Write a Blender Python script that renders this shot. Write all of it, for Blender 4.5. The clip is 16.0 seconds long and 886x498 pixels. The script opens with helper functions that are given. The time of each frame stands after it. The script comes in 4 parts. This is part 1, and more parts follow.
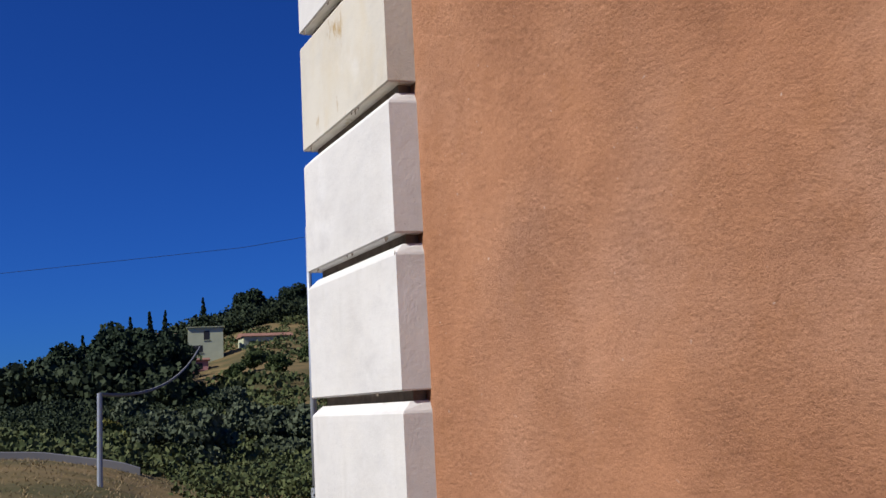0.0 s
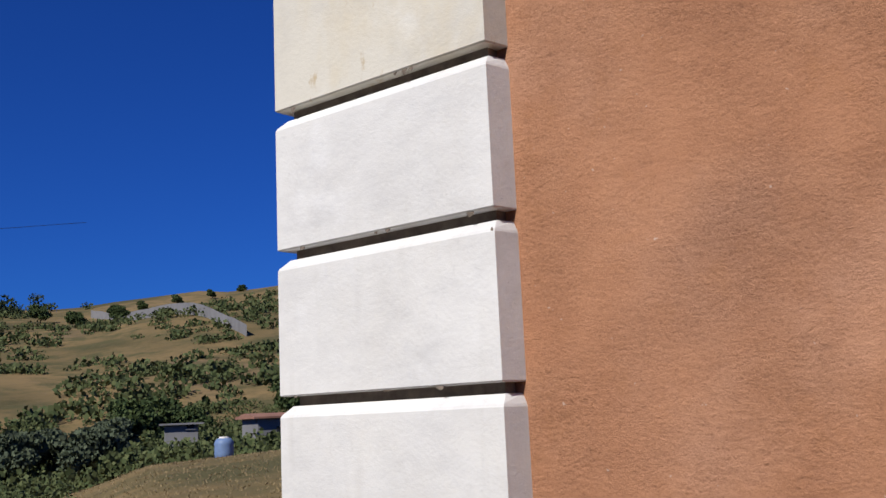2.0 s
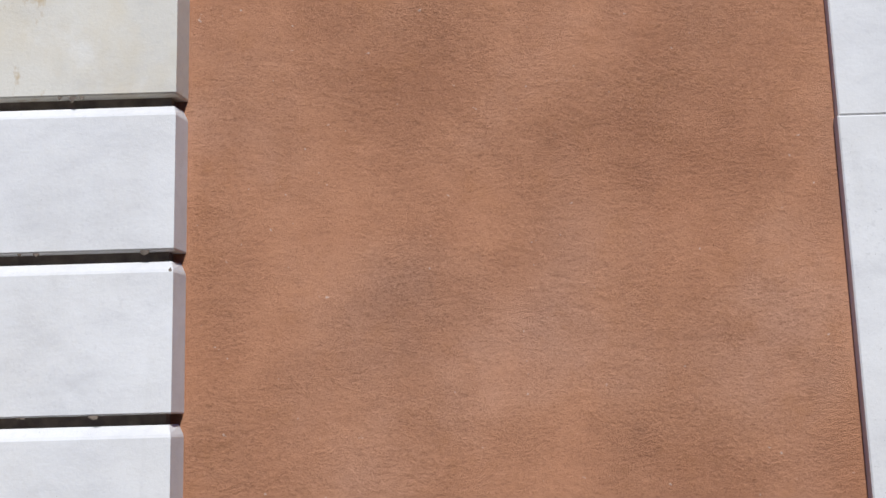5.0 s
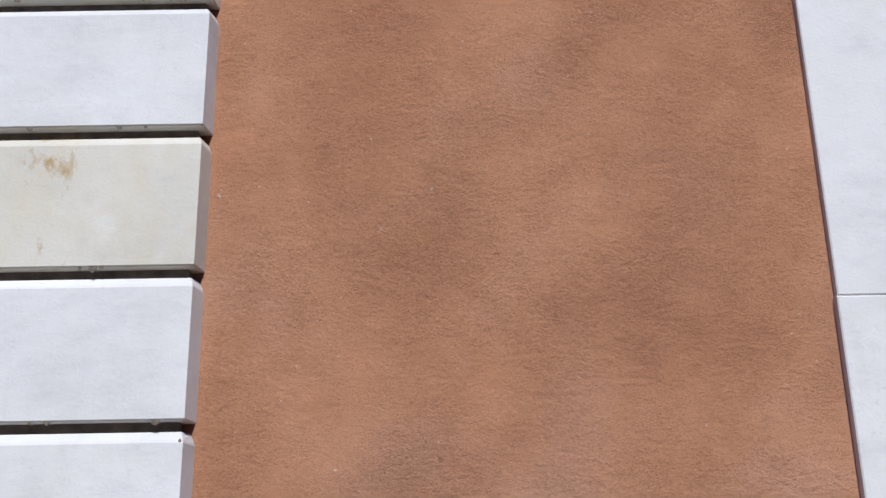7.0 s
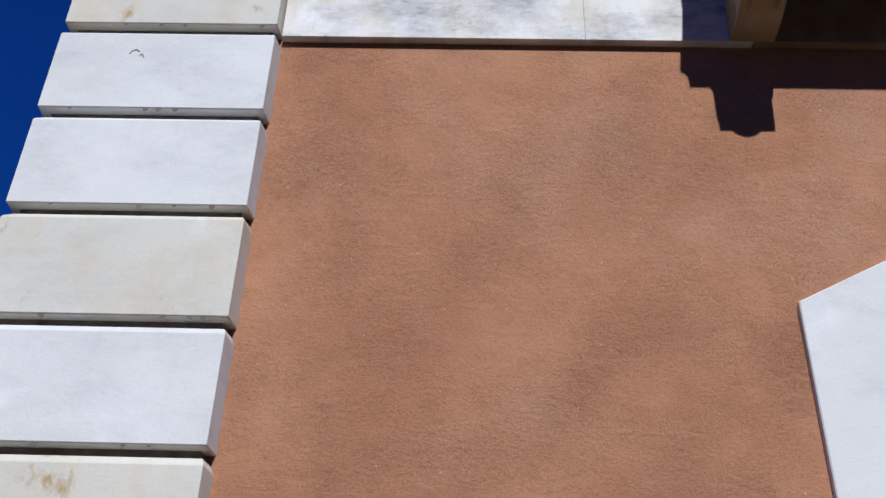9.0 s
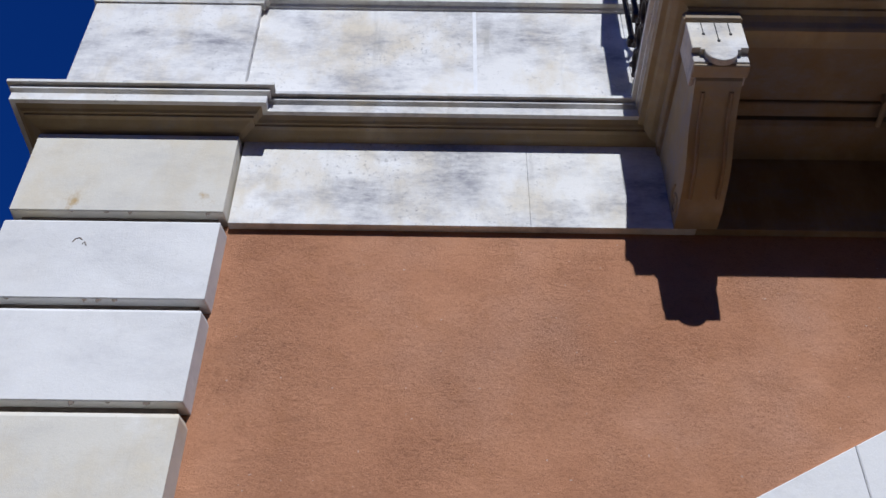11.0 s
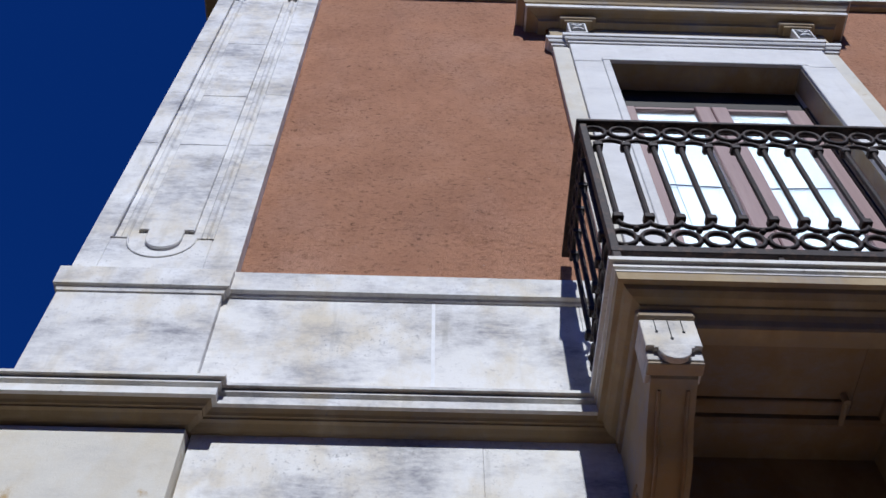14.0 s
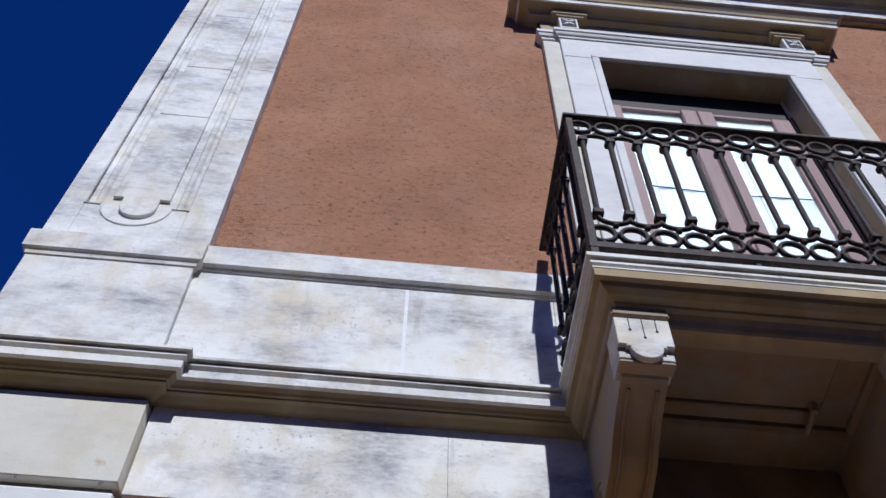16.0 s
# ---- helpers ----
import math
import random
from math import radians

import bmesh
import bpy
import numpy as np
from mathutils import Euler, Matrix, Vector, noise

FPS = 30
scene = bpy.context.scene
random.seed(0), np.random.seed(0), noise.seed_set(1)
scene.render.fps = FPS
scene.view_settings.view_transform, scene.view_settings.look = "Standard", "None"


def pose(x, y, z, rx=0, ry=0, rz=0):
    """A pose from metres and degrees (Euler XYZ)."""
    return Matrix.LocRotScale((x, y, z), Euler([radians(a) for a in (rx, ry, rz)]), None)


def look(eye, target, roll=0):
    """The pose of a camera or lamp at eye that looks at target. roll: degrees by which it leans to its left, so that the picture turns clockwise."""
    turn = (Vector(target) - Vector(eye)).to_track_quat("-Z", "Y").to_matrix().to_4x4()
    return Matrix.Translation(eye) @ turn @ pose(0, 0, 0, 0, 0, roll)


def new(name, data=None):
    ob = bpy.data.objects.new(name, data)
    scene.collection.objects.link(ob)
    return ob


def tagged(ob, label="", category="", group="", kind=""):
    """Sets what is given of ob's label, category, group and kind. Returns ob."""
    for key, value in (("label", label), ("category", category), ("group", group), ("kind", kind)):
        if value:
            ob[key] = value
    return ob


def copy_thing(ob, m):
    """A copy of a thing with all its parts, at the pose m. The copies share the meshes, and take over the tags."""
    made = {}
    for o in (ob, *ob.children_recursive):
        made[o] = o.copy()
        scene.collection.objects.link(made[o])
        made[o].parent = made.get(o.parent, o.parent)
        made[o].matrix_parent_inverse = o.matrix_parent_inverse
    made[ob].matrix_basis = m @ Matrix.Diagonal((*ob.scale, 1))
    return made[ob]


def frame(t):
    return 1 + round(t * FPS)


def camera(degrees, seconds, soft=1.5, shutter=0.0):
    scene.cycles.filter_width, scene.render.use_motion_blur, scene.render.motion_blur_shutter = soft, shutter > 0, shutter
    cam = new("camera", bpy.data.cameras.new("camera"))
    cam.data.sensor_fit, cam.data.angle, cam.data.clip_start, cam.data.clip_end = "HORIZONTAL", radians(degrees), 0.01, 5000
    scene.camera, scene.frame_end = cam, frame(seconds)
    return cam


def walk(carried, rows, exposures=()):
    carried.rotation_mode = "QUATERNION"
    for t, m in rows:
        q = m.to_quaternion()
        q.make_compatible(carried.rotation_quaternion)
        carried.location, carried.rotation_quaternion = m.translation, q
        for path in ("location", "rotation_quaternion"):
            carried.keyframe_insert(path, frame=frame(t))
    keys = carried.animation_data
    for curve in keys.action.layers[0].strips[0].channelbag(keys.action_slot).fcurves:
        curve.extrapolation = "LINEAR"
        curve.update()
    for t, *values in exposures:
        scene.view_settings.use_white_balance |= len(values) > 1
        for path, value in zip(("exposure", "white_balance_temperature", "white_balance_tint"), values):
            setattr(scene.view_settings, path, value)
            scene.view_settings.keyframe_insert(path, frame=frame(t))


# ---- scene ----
cam = camera(46.7, 16.0)
PATH = [
    (0, (1.999, -0.809, 1.398), (0.202, 0.018, 1.693), -3.1),
    (0.5, (1.808, -0.974, 1.415), (0.09, 0.018, 1.674), -4.5),
    (1, (1.667, -1.185, 1.375), (-0.006, -0.133, 1.68), -3.6),
    (1.5, (1.409, -1.311, 1.371), (-0.07, -0.015, 1.735), -4.8),
    (1.8, (1.271, -1.402, 1.353), (-0.102, 0.01, 1.7), -2.8),
    (2, (1.178, -1.539, 1.364), (-0.101, -0.036, 1.688), -2.5),
    (2.5, (1.024, -1.68, 1.368), (0.028, 0.039, 1.603), -0.7),
    (3, (0.849, -1.788, 1.389), (0.225, 0.089, 1.684), -4.7),
    (3.5, (0.682, -1.95, 1.407), (0.511, 0.02, 1.708), -2.7),
    (3.7, (0.579, -1.994, 1.392), (0.594, -0.016, 1.684), -3.4),
    (5.8, (0.567, -2.092, 1.423), (0.54, -0.122, 1.767), -0.5),
    (6, (0.55, -2.1, 1.458), (0.575, -0.121, 1.748), 0.1),
    (6.5, (0.481, -2.114, 1.443), (0.562, -0.151, 1.814), -0.2),
    (7, (0.534, -2.123, 1.422), (0.54, -0.224, 2.048), -1.0),
    (7.5, (0.465, -2.129, 1.452), (0.467, -0.328, 2.321), 1.3),
    (8, (0.52, -2.137, 1.476), (0.461, -0.383, 2.435), 1.9),
    (8.5, (0.539, -2.133, 1.558), (0.473, -0.408, 2.568), 2.5),
    (9, (0.577, -2.149, 1.521), (0.53, -0.492, 2.64), 1.9),
    (9.2, (0.586, -2.146, 1.541), (0.56, -0.51, 2.691), 0.9),
    (11.3, (0.667, -2.217, 1.664), (0.671, -0.78, 3.056), 0.7),
    (11.5, (0.675, -2.224, 1.673), (0.681, -0.828, 3.105), 0.5),
    (12, (0.649, -2.217, 1.683), (0.695, -0.894, 3.182), -1.0),
    (12.5, (0.694, -2.212, 1.721), (0.731, -0.966, 3.285), -0.4),
    (13, (0.722, -2.213, 1.723), (0.728, -1.039, 3.342), 0.4),
    (13.5, (0.716, -2.214, 1.731), (0.744, -1.089, 3.384), -0.7),
    (14, (0.729, -2.193, 1.737), (0.761, -1.117, 3.422), 0.0),
    (14.5, (0.736, -2.179, 1.751), (0.784, -1.108, 3.44), 0.4),
    (15, (0.725, -2.174, 1.749), (0.787, -1.105, 3.439), 1.0),
    (15.5, (0.726, -2.171, 1.754), (0.8, -1.091, 3.436), 1.4),
    (16, (0.73, -2.162, 1.756), (0.808, -1.074, 3.432), 1.5),
]
LIGHTING = [(0.0, 0.30, 6750, 9), (1.8, 0.26, 6650, 9), (2.9, 0.18, 7000, 10), (3.25, 0.12, 6500, 9), (6.0, 0.15, 6100, 8), (9.0, 0.08, 5900, 8), (11.5, 0.03, 5900, 9), (16.0, 0.00, 5850, 9)]
walk(cam, [(t, look(eye, target, roll)) for t, eye, target, roll in PATH], LIGHTING)

# ---- light ----
SUN_TO = Vector((0.10, -1.0, 0.90)).normalized()
world = bpy.data.worlds.new("sky")
scene.world = world
world.use_nodes = True
wn, wl = world.node_tree.nodes, world.node_tree.links
sky = wn.new("ShaderNodeTexSky")
sky.sky_type, sky.sun_disc = "NISHITA", False
sky.sun_elevation = math.asin(SUN_TO.z)
sky.sun_rotation = math.atan2(SUN_TO.x, SUN_TO.y)
sky.altitude, sky.air_density, sky.dust_density, sky.ozone_density = 700, 1.0, 0.35, 5.0
wn["Background"].inputs["Strength"].default_value = 0.043
clear = wn.new("ShaderNodeMix")
clear.data_type, clear.blend_type = "RGBA", "MULTIPLY"
clear.inputs[0].default_value, clear.inputs[7].default_value = 1.0, (0.15, 0.54, 1.55, 1)
wl.new(sky.outputs["Color"], clear.inputs[6])
wl.new(clear.outputs[2], wn["Background"].inputs["Color"])
sun_data = bpy.data.lights.new("sun", "SUN")
sun_data.energy, sun_data.angle, sun_data.color = 4.0, radians(0.5), (1.0, 0.98, 0.95)
sun = new("sun", sun_data)
sun.matrix_world = look(SUN_TO * 30, (0, 0, 0))


# ---- materials ----
class Mat:
    """A node material with small helpers."""

    def __init__(self, name, rough=0.8, metal=0.0):
        self.mat = bpy.data.materials.new(name)
        self.mat.use_nodes = True
        self.n, self.l = self.mat.node_tree.nodes, self.mat.node_tree.links
        self.bsdf = self.n["Principled BSDF"]
        self.bsdf.inputs["Roughness"].default_value = rough
        self.bsdf.inputs["Metallic"].default_value = metal
        self.bsdf.inputs["Specular IOR Level"].default_value = 0.25
        self.pos = self.n.new("ShaderNodeTexCoord").outputs["Object"]

    def noise(self, scale, detail=4.0, rough=0.6, stretch=None):
        t = self.n.new("ShaderNodeTexNoise")
        t.inputs["Scale"].default_value, t.inputs["Detail"].default_value = scale, detail
        t.inputs["Roughness"].default_value = rough
        src = self.pos
        if stretch:
            m = self.n.new("ShaderNodeMapping")
            m.inputs["Scale"].default_value = stretch
            self.l.new(src, m.inputs["Vector"])
            src = m.outputs["Vector"]
        self.l.new(src, t.inputs["Vector"])
        return t.outputs["Fac"]

    def ramp(self, fac, *stops):
        r = self.n.new("ShaderNodeValToRGB")
        while len(r.color_ramp.elements) < len(stops):
            r.color_ramp.elements.new(0.5)
        for e, (p, c) in zip(r.color_ramp.elements, stops):
            e.position, e.color = p, (*c, 1) if len(c) == 3 else c
        self.l.new(fac, r.inputs["Fac"])
        return r.outputs["Color"]

    def grey(self, fac, lo, hi, a=0.0, b=1.0):
        return self.ramp(fac, (lo, (a, a, a)), (hi, (b, b, b)))

    def mix(self, fac, a, b, mode="MIX"):
        m = self.n.new("ShaderNodeMix")
        m.data_type, m.blend_type = "RGBA", mode
        for sock, v in ((m.inputs[0], fac), (m.inputs[6], a), (m.inputs[7], b)):
            if isinstance(v, (int, float)):
                sock.default_value = v
            elif isinstance(v, tuple):
                sock.default_value = (*v, 1)
            else:
                self.l.new(v, sock)
        return m.outputs[2]

    def random(self):
        return self.n.new("ShaderNodeObjectInfo").outputs["Random"]

    def island(self):
        return self.n.new("ShaderNodeNewGeometry").outputs["Random Per Island"]

    def math(self, op, a, b):
        m = self.n.new("ShaderNodeMath")
        m.operation = op
        for sock, v in zip(m.inputs, (a, b)):
            if isinstance(v, (int, float)):
                sock.default_value = v
            else:
                self.l.new(v, sock)
        return m.outputs[0]

    def done(self, colour, bump=None, height=0.002, strength=0.6, rough=None):
        if isinstance(colour, tuple):
            self.bsdf.inputs["Base Color"].default_value = (*colour, 1)
        else:
            self.l.new(colour, self.bsdf.inputs["Base Color"])
        if bump is not None:
            b = self.n.new("ShaderNodeBump")
            b.inputs["Strength"].default_value, b.inputs["Distance"].default_value = strength, height
            self.l.new(bump, b.inputs["Height"])
            self.l.new(b.outputs["Normal"], self.bsdf.inputs["Normal"])
        if rough is not None:
            self.l.new(rough, self.bsdf.inputs["Roughness"])
        return self.mat


def make_plaster():
    m = Mat("terracotta_render", 0.95)
    m.bsdf.inputs["Specular IOR Level"].default_value = 0.1
    c = m.ramp(m.noise(1.7, 5, 0.62), (0.32, (0.432, 0.202, 0.112)), (0.52, (0.500, 0.248, 0.142)), (0.70, (0.535, 0.288, 0.184)))
    c = m.mix(m.grey(m.noise(5.5, 6, 0.72), 0.42, 0.68, 0, 0.36), c, (0.345, 0.160, 0.091))
    c = m.mix(m.grey(m.noise(2.6, 4, 0.55, (1, 1, 0.6)), 0.54, 0.74, 0, 0.40), c, (0.43, 0.244, 0.170))
    c = m.mix(m.grey(m.noise(11, 5, 0.7), 0.55, 0.75, 0, 0.30), c, (0.46, 0.215, 0.095))
    sep = m.n.new("ShaderNodeSeparateXYZ")
    m.l.new(m.pos, sep.inputs[0])
    coat = m.grey(m.math("MULTIPLY", sep.outputs["Z"], 0.1), 0.36, 0.50, 0.0, 1.0)
    patch = m.math("ADD", m.grey(m.noise(2.6, 6, 0.7), 0.38, 0.68, 0.34, 0.80), m.math("MULTIPLY", coat, 0.42))
    grain = m.noise(230, 4, 0.75, (0.8, 1, 1.2))
    drag = m.noise(62, 8, 0.85, (0.85, 1, 1.2))
    c = m.mix(m.math("MULTIPLY", m.grey(grain, 0.36, 0.47, 0.70, 0), patch), c, (0.17, 0.075, 0.045))
    c = m.mix(m.math("MULTIPLY", m.grey(drag, 0.37, 0.46, 0.60, 0), patch), c, (0.19, 0.085, 0.052))
    c = m.mix(m.grey(m.noise(75, 2, 0.5), 0.755, 0.78, 0, 0.6), c, (0.62, 0.52, 0.45))
    trowel = m.noise(27, 8, 0.85, (0.6, 1, 1.6))
    c = m.mix(m.math("MULTIPLY", m.grey(trowel, 0.37, 0.47, 0.34, 0), patch), c, (0.20, 0.090, 0.056))
    c = m.mix(m.math("MULTIPLY", m.grey(trowel, 0.56, 0.68, 0, 0.20), patch), c, (0.50, 0.28, 0.17))
    c = m.mix(m.math("MULTIPLY", coat, 0.25), c, (0.46, 0.27, 0.195))
    pits = m.noise(44, 6, 0.8, (0.8, 1, 1.3))
    c = m.mix(m.math("MULTIPLY", m.grey(pits, 0.38, 0.45, 0.75, 0), m.math("MULTIPLY", coat, patch)), c, (0.15, 0.075, 0.048))
    b = m.math("ADD", m.math("MULTIPLY", m.math("ADD", m.math("MULTIPLY", grain, 0.5), m.math("ADD", drag, m.math("MULTIPLY", trowel, 1.2))), patch), m.math("MULTIPLY", m.noise(6, 4, 0.6), 0.8))
    return m.done(c, b, 0.0075, 0.95)


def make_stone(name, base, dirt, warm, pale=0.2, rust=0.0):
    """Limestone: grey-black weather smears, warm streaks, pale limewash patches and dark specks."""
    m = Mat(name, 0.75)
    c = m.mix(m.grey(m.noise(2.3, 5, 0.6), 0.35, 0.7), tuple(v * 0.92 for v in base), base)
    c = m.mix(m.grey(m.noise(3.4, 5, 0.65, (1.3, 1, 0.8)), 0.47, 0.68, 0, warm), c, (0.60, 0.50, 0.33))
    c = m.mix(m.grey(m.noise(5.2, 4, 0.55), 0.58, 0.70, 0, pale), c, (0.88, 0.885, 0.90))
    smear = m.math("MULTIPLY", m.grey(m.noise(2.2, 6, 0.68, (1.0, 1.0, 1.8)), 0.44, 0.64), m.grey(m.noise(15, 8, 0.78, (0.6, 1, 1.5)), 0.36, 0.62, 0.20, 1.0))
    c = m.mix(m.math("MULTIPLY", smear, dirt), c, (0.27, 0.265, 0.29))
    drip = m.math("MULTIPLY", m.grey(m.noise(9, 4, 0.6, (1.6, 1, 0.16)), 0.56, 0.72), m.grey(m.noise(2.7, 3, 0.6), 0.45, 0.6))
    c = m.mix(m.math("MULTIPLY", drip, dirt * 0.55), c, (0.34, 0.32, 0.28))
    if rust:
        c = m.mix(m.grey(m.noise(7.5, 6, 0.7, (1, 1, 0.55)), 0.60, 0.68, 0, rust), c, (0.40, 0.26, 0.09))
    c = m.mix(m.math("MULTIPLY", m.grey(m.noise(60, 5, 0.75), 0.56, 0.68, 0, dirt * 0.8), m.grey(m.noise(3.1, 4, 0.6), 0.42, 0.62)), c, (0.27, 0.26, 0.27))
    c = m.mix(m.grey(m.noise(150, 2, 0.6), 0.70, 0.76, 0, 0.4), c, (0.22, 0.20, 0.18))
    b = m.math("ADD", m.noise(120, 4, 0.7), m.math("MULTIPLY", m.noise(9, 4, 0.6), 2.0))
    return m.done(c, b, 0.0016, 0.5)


def make_plain(name, colour, rough=0.6, metal=0.0, vary=0.25, scale=14.0, bump=0.0008):
    m = Mat(name, rough, metal)
    dark = tuple(v * (1 - vary) for v in colour)
    c = m.mix(m.grey(m.noise(scale, 5, 0.65), 0.35, 0.7), dark, colour)
    return m.done(c, m.noise(scale * 6, 3, 0.6), bump, 0.5)


def make_iron():
    m = Mat("wrought_iron", 0.62, 0.25)
    c = m.mix(m.grey(m.noise(45, 4, 0.7), 0.5, 0.72), (0.028, 0.022, 0.022), (0.085, 0.05, 0.038))
    return m.done(c, m.noise(160, 3, 0.7), 0.0012, 0.6)


def make_wood():
    m = Mat("mauve_painted_wood", 0.55)
    c = m.mix(m.grey(m.noise(18, 4, 0.6, (1, 1, 0.08)), 0.35, 0.7), (0.27, 0.175, 0.172), (0.34, 0.235, 0.228))
    c = m.mix(m.grey(m.noise(60, 3, 0.6, (1, 1, 0.1)), 0.62, 0.75, 0, 0.5), c, (0.18, 0.11, 0.10))
    return m.done(c, m.noise(90, 3, 0.6, (1, 1, 0.06)), 0.001, 0.5)


def make_glass():
    m = Mat("window_glass", 0.02)
    m.bsdf.inputs["Transmission Weight"].default_value = 1.0
    m.bsdf.inputs["IOR"].default_value = 1.45
    return m.done((0.96, 0.98, 0.98))


def make_leaf(name, a, b):
    m = Mat(name, 0.8)
    c = m.mix(m.island(), a, b)
    return m.done(m.mix(m.math("MULTIPLY", m.random(), 0.35), c, tuple(v * 0.55 for v in a)))


def make_land():
    m = Mat("dry_hillside", 0.95)
    m.bsdf.inputs["Specular IOR Level"].default_value = 0.05
    big = m.noise(0.021, 6, 0.62)
    c = m.ramp(big, (0.36, (0.050, 0.050, 0.022)), (0.46, (0.150, 0.110, 0.052)), (0.58, (0.225, 0.155, 0.072)), (0.70, (0.165, 0.115, 0.068)))
    c = m.mix(m.grey(m.noise(0.11, 6, 0.7), 0.46, 0.60, 0, 0.85), c, (0.060, 0.066, 0.030))
    c = m.mix(m.grey(m.noise(0.5, 5, 0.7), 0.45, 0.70, 0, 0.5), c, (0.120, 0.095, 0.050))
    c = m.mix(m.grey(m.noise(14, 4, 0.7), 0.4, 0.7, 0, 0.25), c, (0.26, 0.19, 0.10))
    return m.done(c, m.noise(6, 5, 0.7), 0.05, 0.6)


PLASTER = make_plaster()
QUOIN = make_stone("quoin_limestone", (0.735, 0.725, 0.715), 0.30, 0.08, 0.35)
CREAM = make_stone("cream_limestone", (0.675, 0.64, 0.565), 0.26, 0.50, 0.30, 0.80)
STONE = make_stone("facade_limestone", (0.80, 0.785, 0.765), 1.0, 0.62, 0.60)
# weather stain plus the brown shade of downward faces, in one colour
STAIN_SHADE = make_stone("weathered_shaded_limestone", (0.37, 0.275, 0.155), 0.85, 0.40, 0.08)
# soot brown taken darker to hold the shade under the balcony
SOFFIT_SHADE = make_stone("soot_shade_limestone", (0.28, 0.19, 0.100), 0.80, 0.30, 0.0)
BACKING = make_plain("joint_mortar", (0.26, 0.21, 0.17), 0.95, 0, 0.45, 24)
IRON = make_iron()
WOOD = make_wood()
DARKWOOD = make_plain("dark_wood", (0.035, 0.026, 0.024), 0.6)
GLASS = make_glass()
CURTAIN = make_plain("white_shutter_panel", (0.50, 0.58, 0.66), 0.7, 0, 0.10, 4)
GALV = make_plain("galvanised_steel", (0.42, 0.45, 0.50), 0.45, 0.35, 0.15, 6)
CABLE = make_plain("black_cable", (0.02, 0.02, 0.02), 0.6)
LAND = make_land()
BARK = make_plain("bark", (0.10, 0.075, 0.05), 0.95, 0, 0.4, 3, 0.02)
LEAF_DARK = make_leaf("conifer_leaf", (0.016, 0.030, 0.014), (0.030, 0.050, 0.020))
LEAF_MID = make_leaf("broad_leaf", (0.035, 0.060, 0.018), (0.075, 0.100, 0.030))
LEAF_OLIVE = make_leaf("olive_leaf", (0.060, 0.080, 0.045), (0.110, 0.130, 0.075))
LEAF_YELLOW = make_leaf("autumn_leaf", (0.13, 0.13, 0.025), (0.20, 0.18, 0.04))
PALE = make_plain("pale_green_wall", (0.50, 0.52, 0.36), 0.9, 0, 0.15, 0.6)
PINK = make_plain("pink_wall", (0.55, 0.26, 0.25), 0.9, 0, 0.15, 0.6)
WHITEWALL = make_plain("white_wall", (0.66, 0.63, 0.58), 0.9, 0, 0.15, 0.6)
GREYWALL = make_plain("grey_retaining_wall", (0.22, 0.215, 0.215), 0.9, 0, 0.25, 0.4)
ROOF = make_plain("clay_roof", (0.33, 0.17, 0.12), 0.9, 0, 0.3, 0.8)
REDROOF = make_plain("red_roof", (0.45, 0.13, 0.07), 0.9, 0, 0.3, 0.8)
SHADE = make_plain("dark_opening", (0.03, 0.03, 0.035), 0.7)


# ---- mesh helpers ----
def finish(bm, name, material, smooth=False):
    bmesh.ops.recalc_face_normals(bm, faces=bm.faces)
    me = bpy.data.meshes.new(name)
    bm.to_mesh(me)
    bm.free()
    me.materials.append(material)
    if smooth:
        me.shade_smooth()
    return me


def part(name, bm, material, parent=None, label="", smooth=False):
    """Links a bmesh as one mesh object under a thing or a part."""
    ob = new(name, bm if isinstance(bm, bpy.types.Mesh) else finish(bm, name, material, smooth))
    if parent is not None:
        ob.parent = parent
        ob.matrix_parent_inverse = parent.matrix_basis.inverted()
    return tagged(ob, label)


def thing(name, label, category, kind="", group="", at=(0, 0, 0)):
    ob = new(name)
    ob.location = at
    return tagged(ob, label, category, group, kind)


def box(x0, x1, y0, y1, z0, z1, bevel=0.0, segments=1):
    bm = bmesh.new()
    bmesh.ops.create_cube(bm, size=1)
    for v in bm.verts:
        v.co = Vector((x0 + (v.co.x + 0.5) * (x1 - x0), y0 + (v.co.y + 0.5) * (y1 - y0), z0 + (v.co.z + 0.5) * (z1 - z0)))
    if bevel:
        bmesh.ops.bevel(bm, geom=bm.edges[:], offset=bevel, segments=segments, affect="EDGES", profile=0.6)
    return bm


def plate(points, y0, y1, bevel=0.0):
    """A polygon in the facade plane (x, z), given thickness from y0 (front) to y1."""
    bm = bmesh.new()
    f = bm.faces.new([bm.verts.new((x, y0, z)) for x, z in points])
    r = bmesh.ops.extrude_face_region(bm, geom=[f])
    bmesh.ops.translate(bm, vec=(0, y1 - y0, 0), verts=[v for v in r["geom"] if isinstance(v, bmesh.types.BMVert)])
    if bevel:
        edges = [e for e in bm.edges if all(abs(v.co.y - y0) < 1e-6 for v in e.verts)]
        bmesh.ops.bevel(bm, geom=edges, offset=bevel, segments=1, affect="EDGES")
    return bm


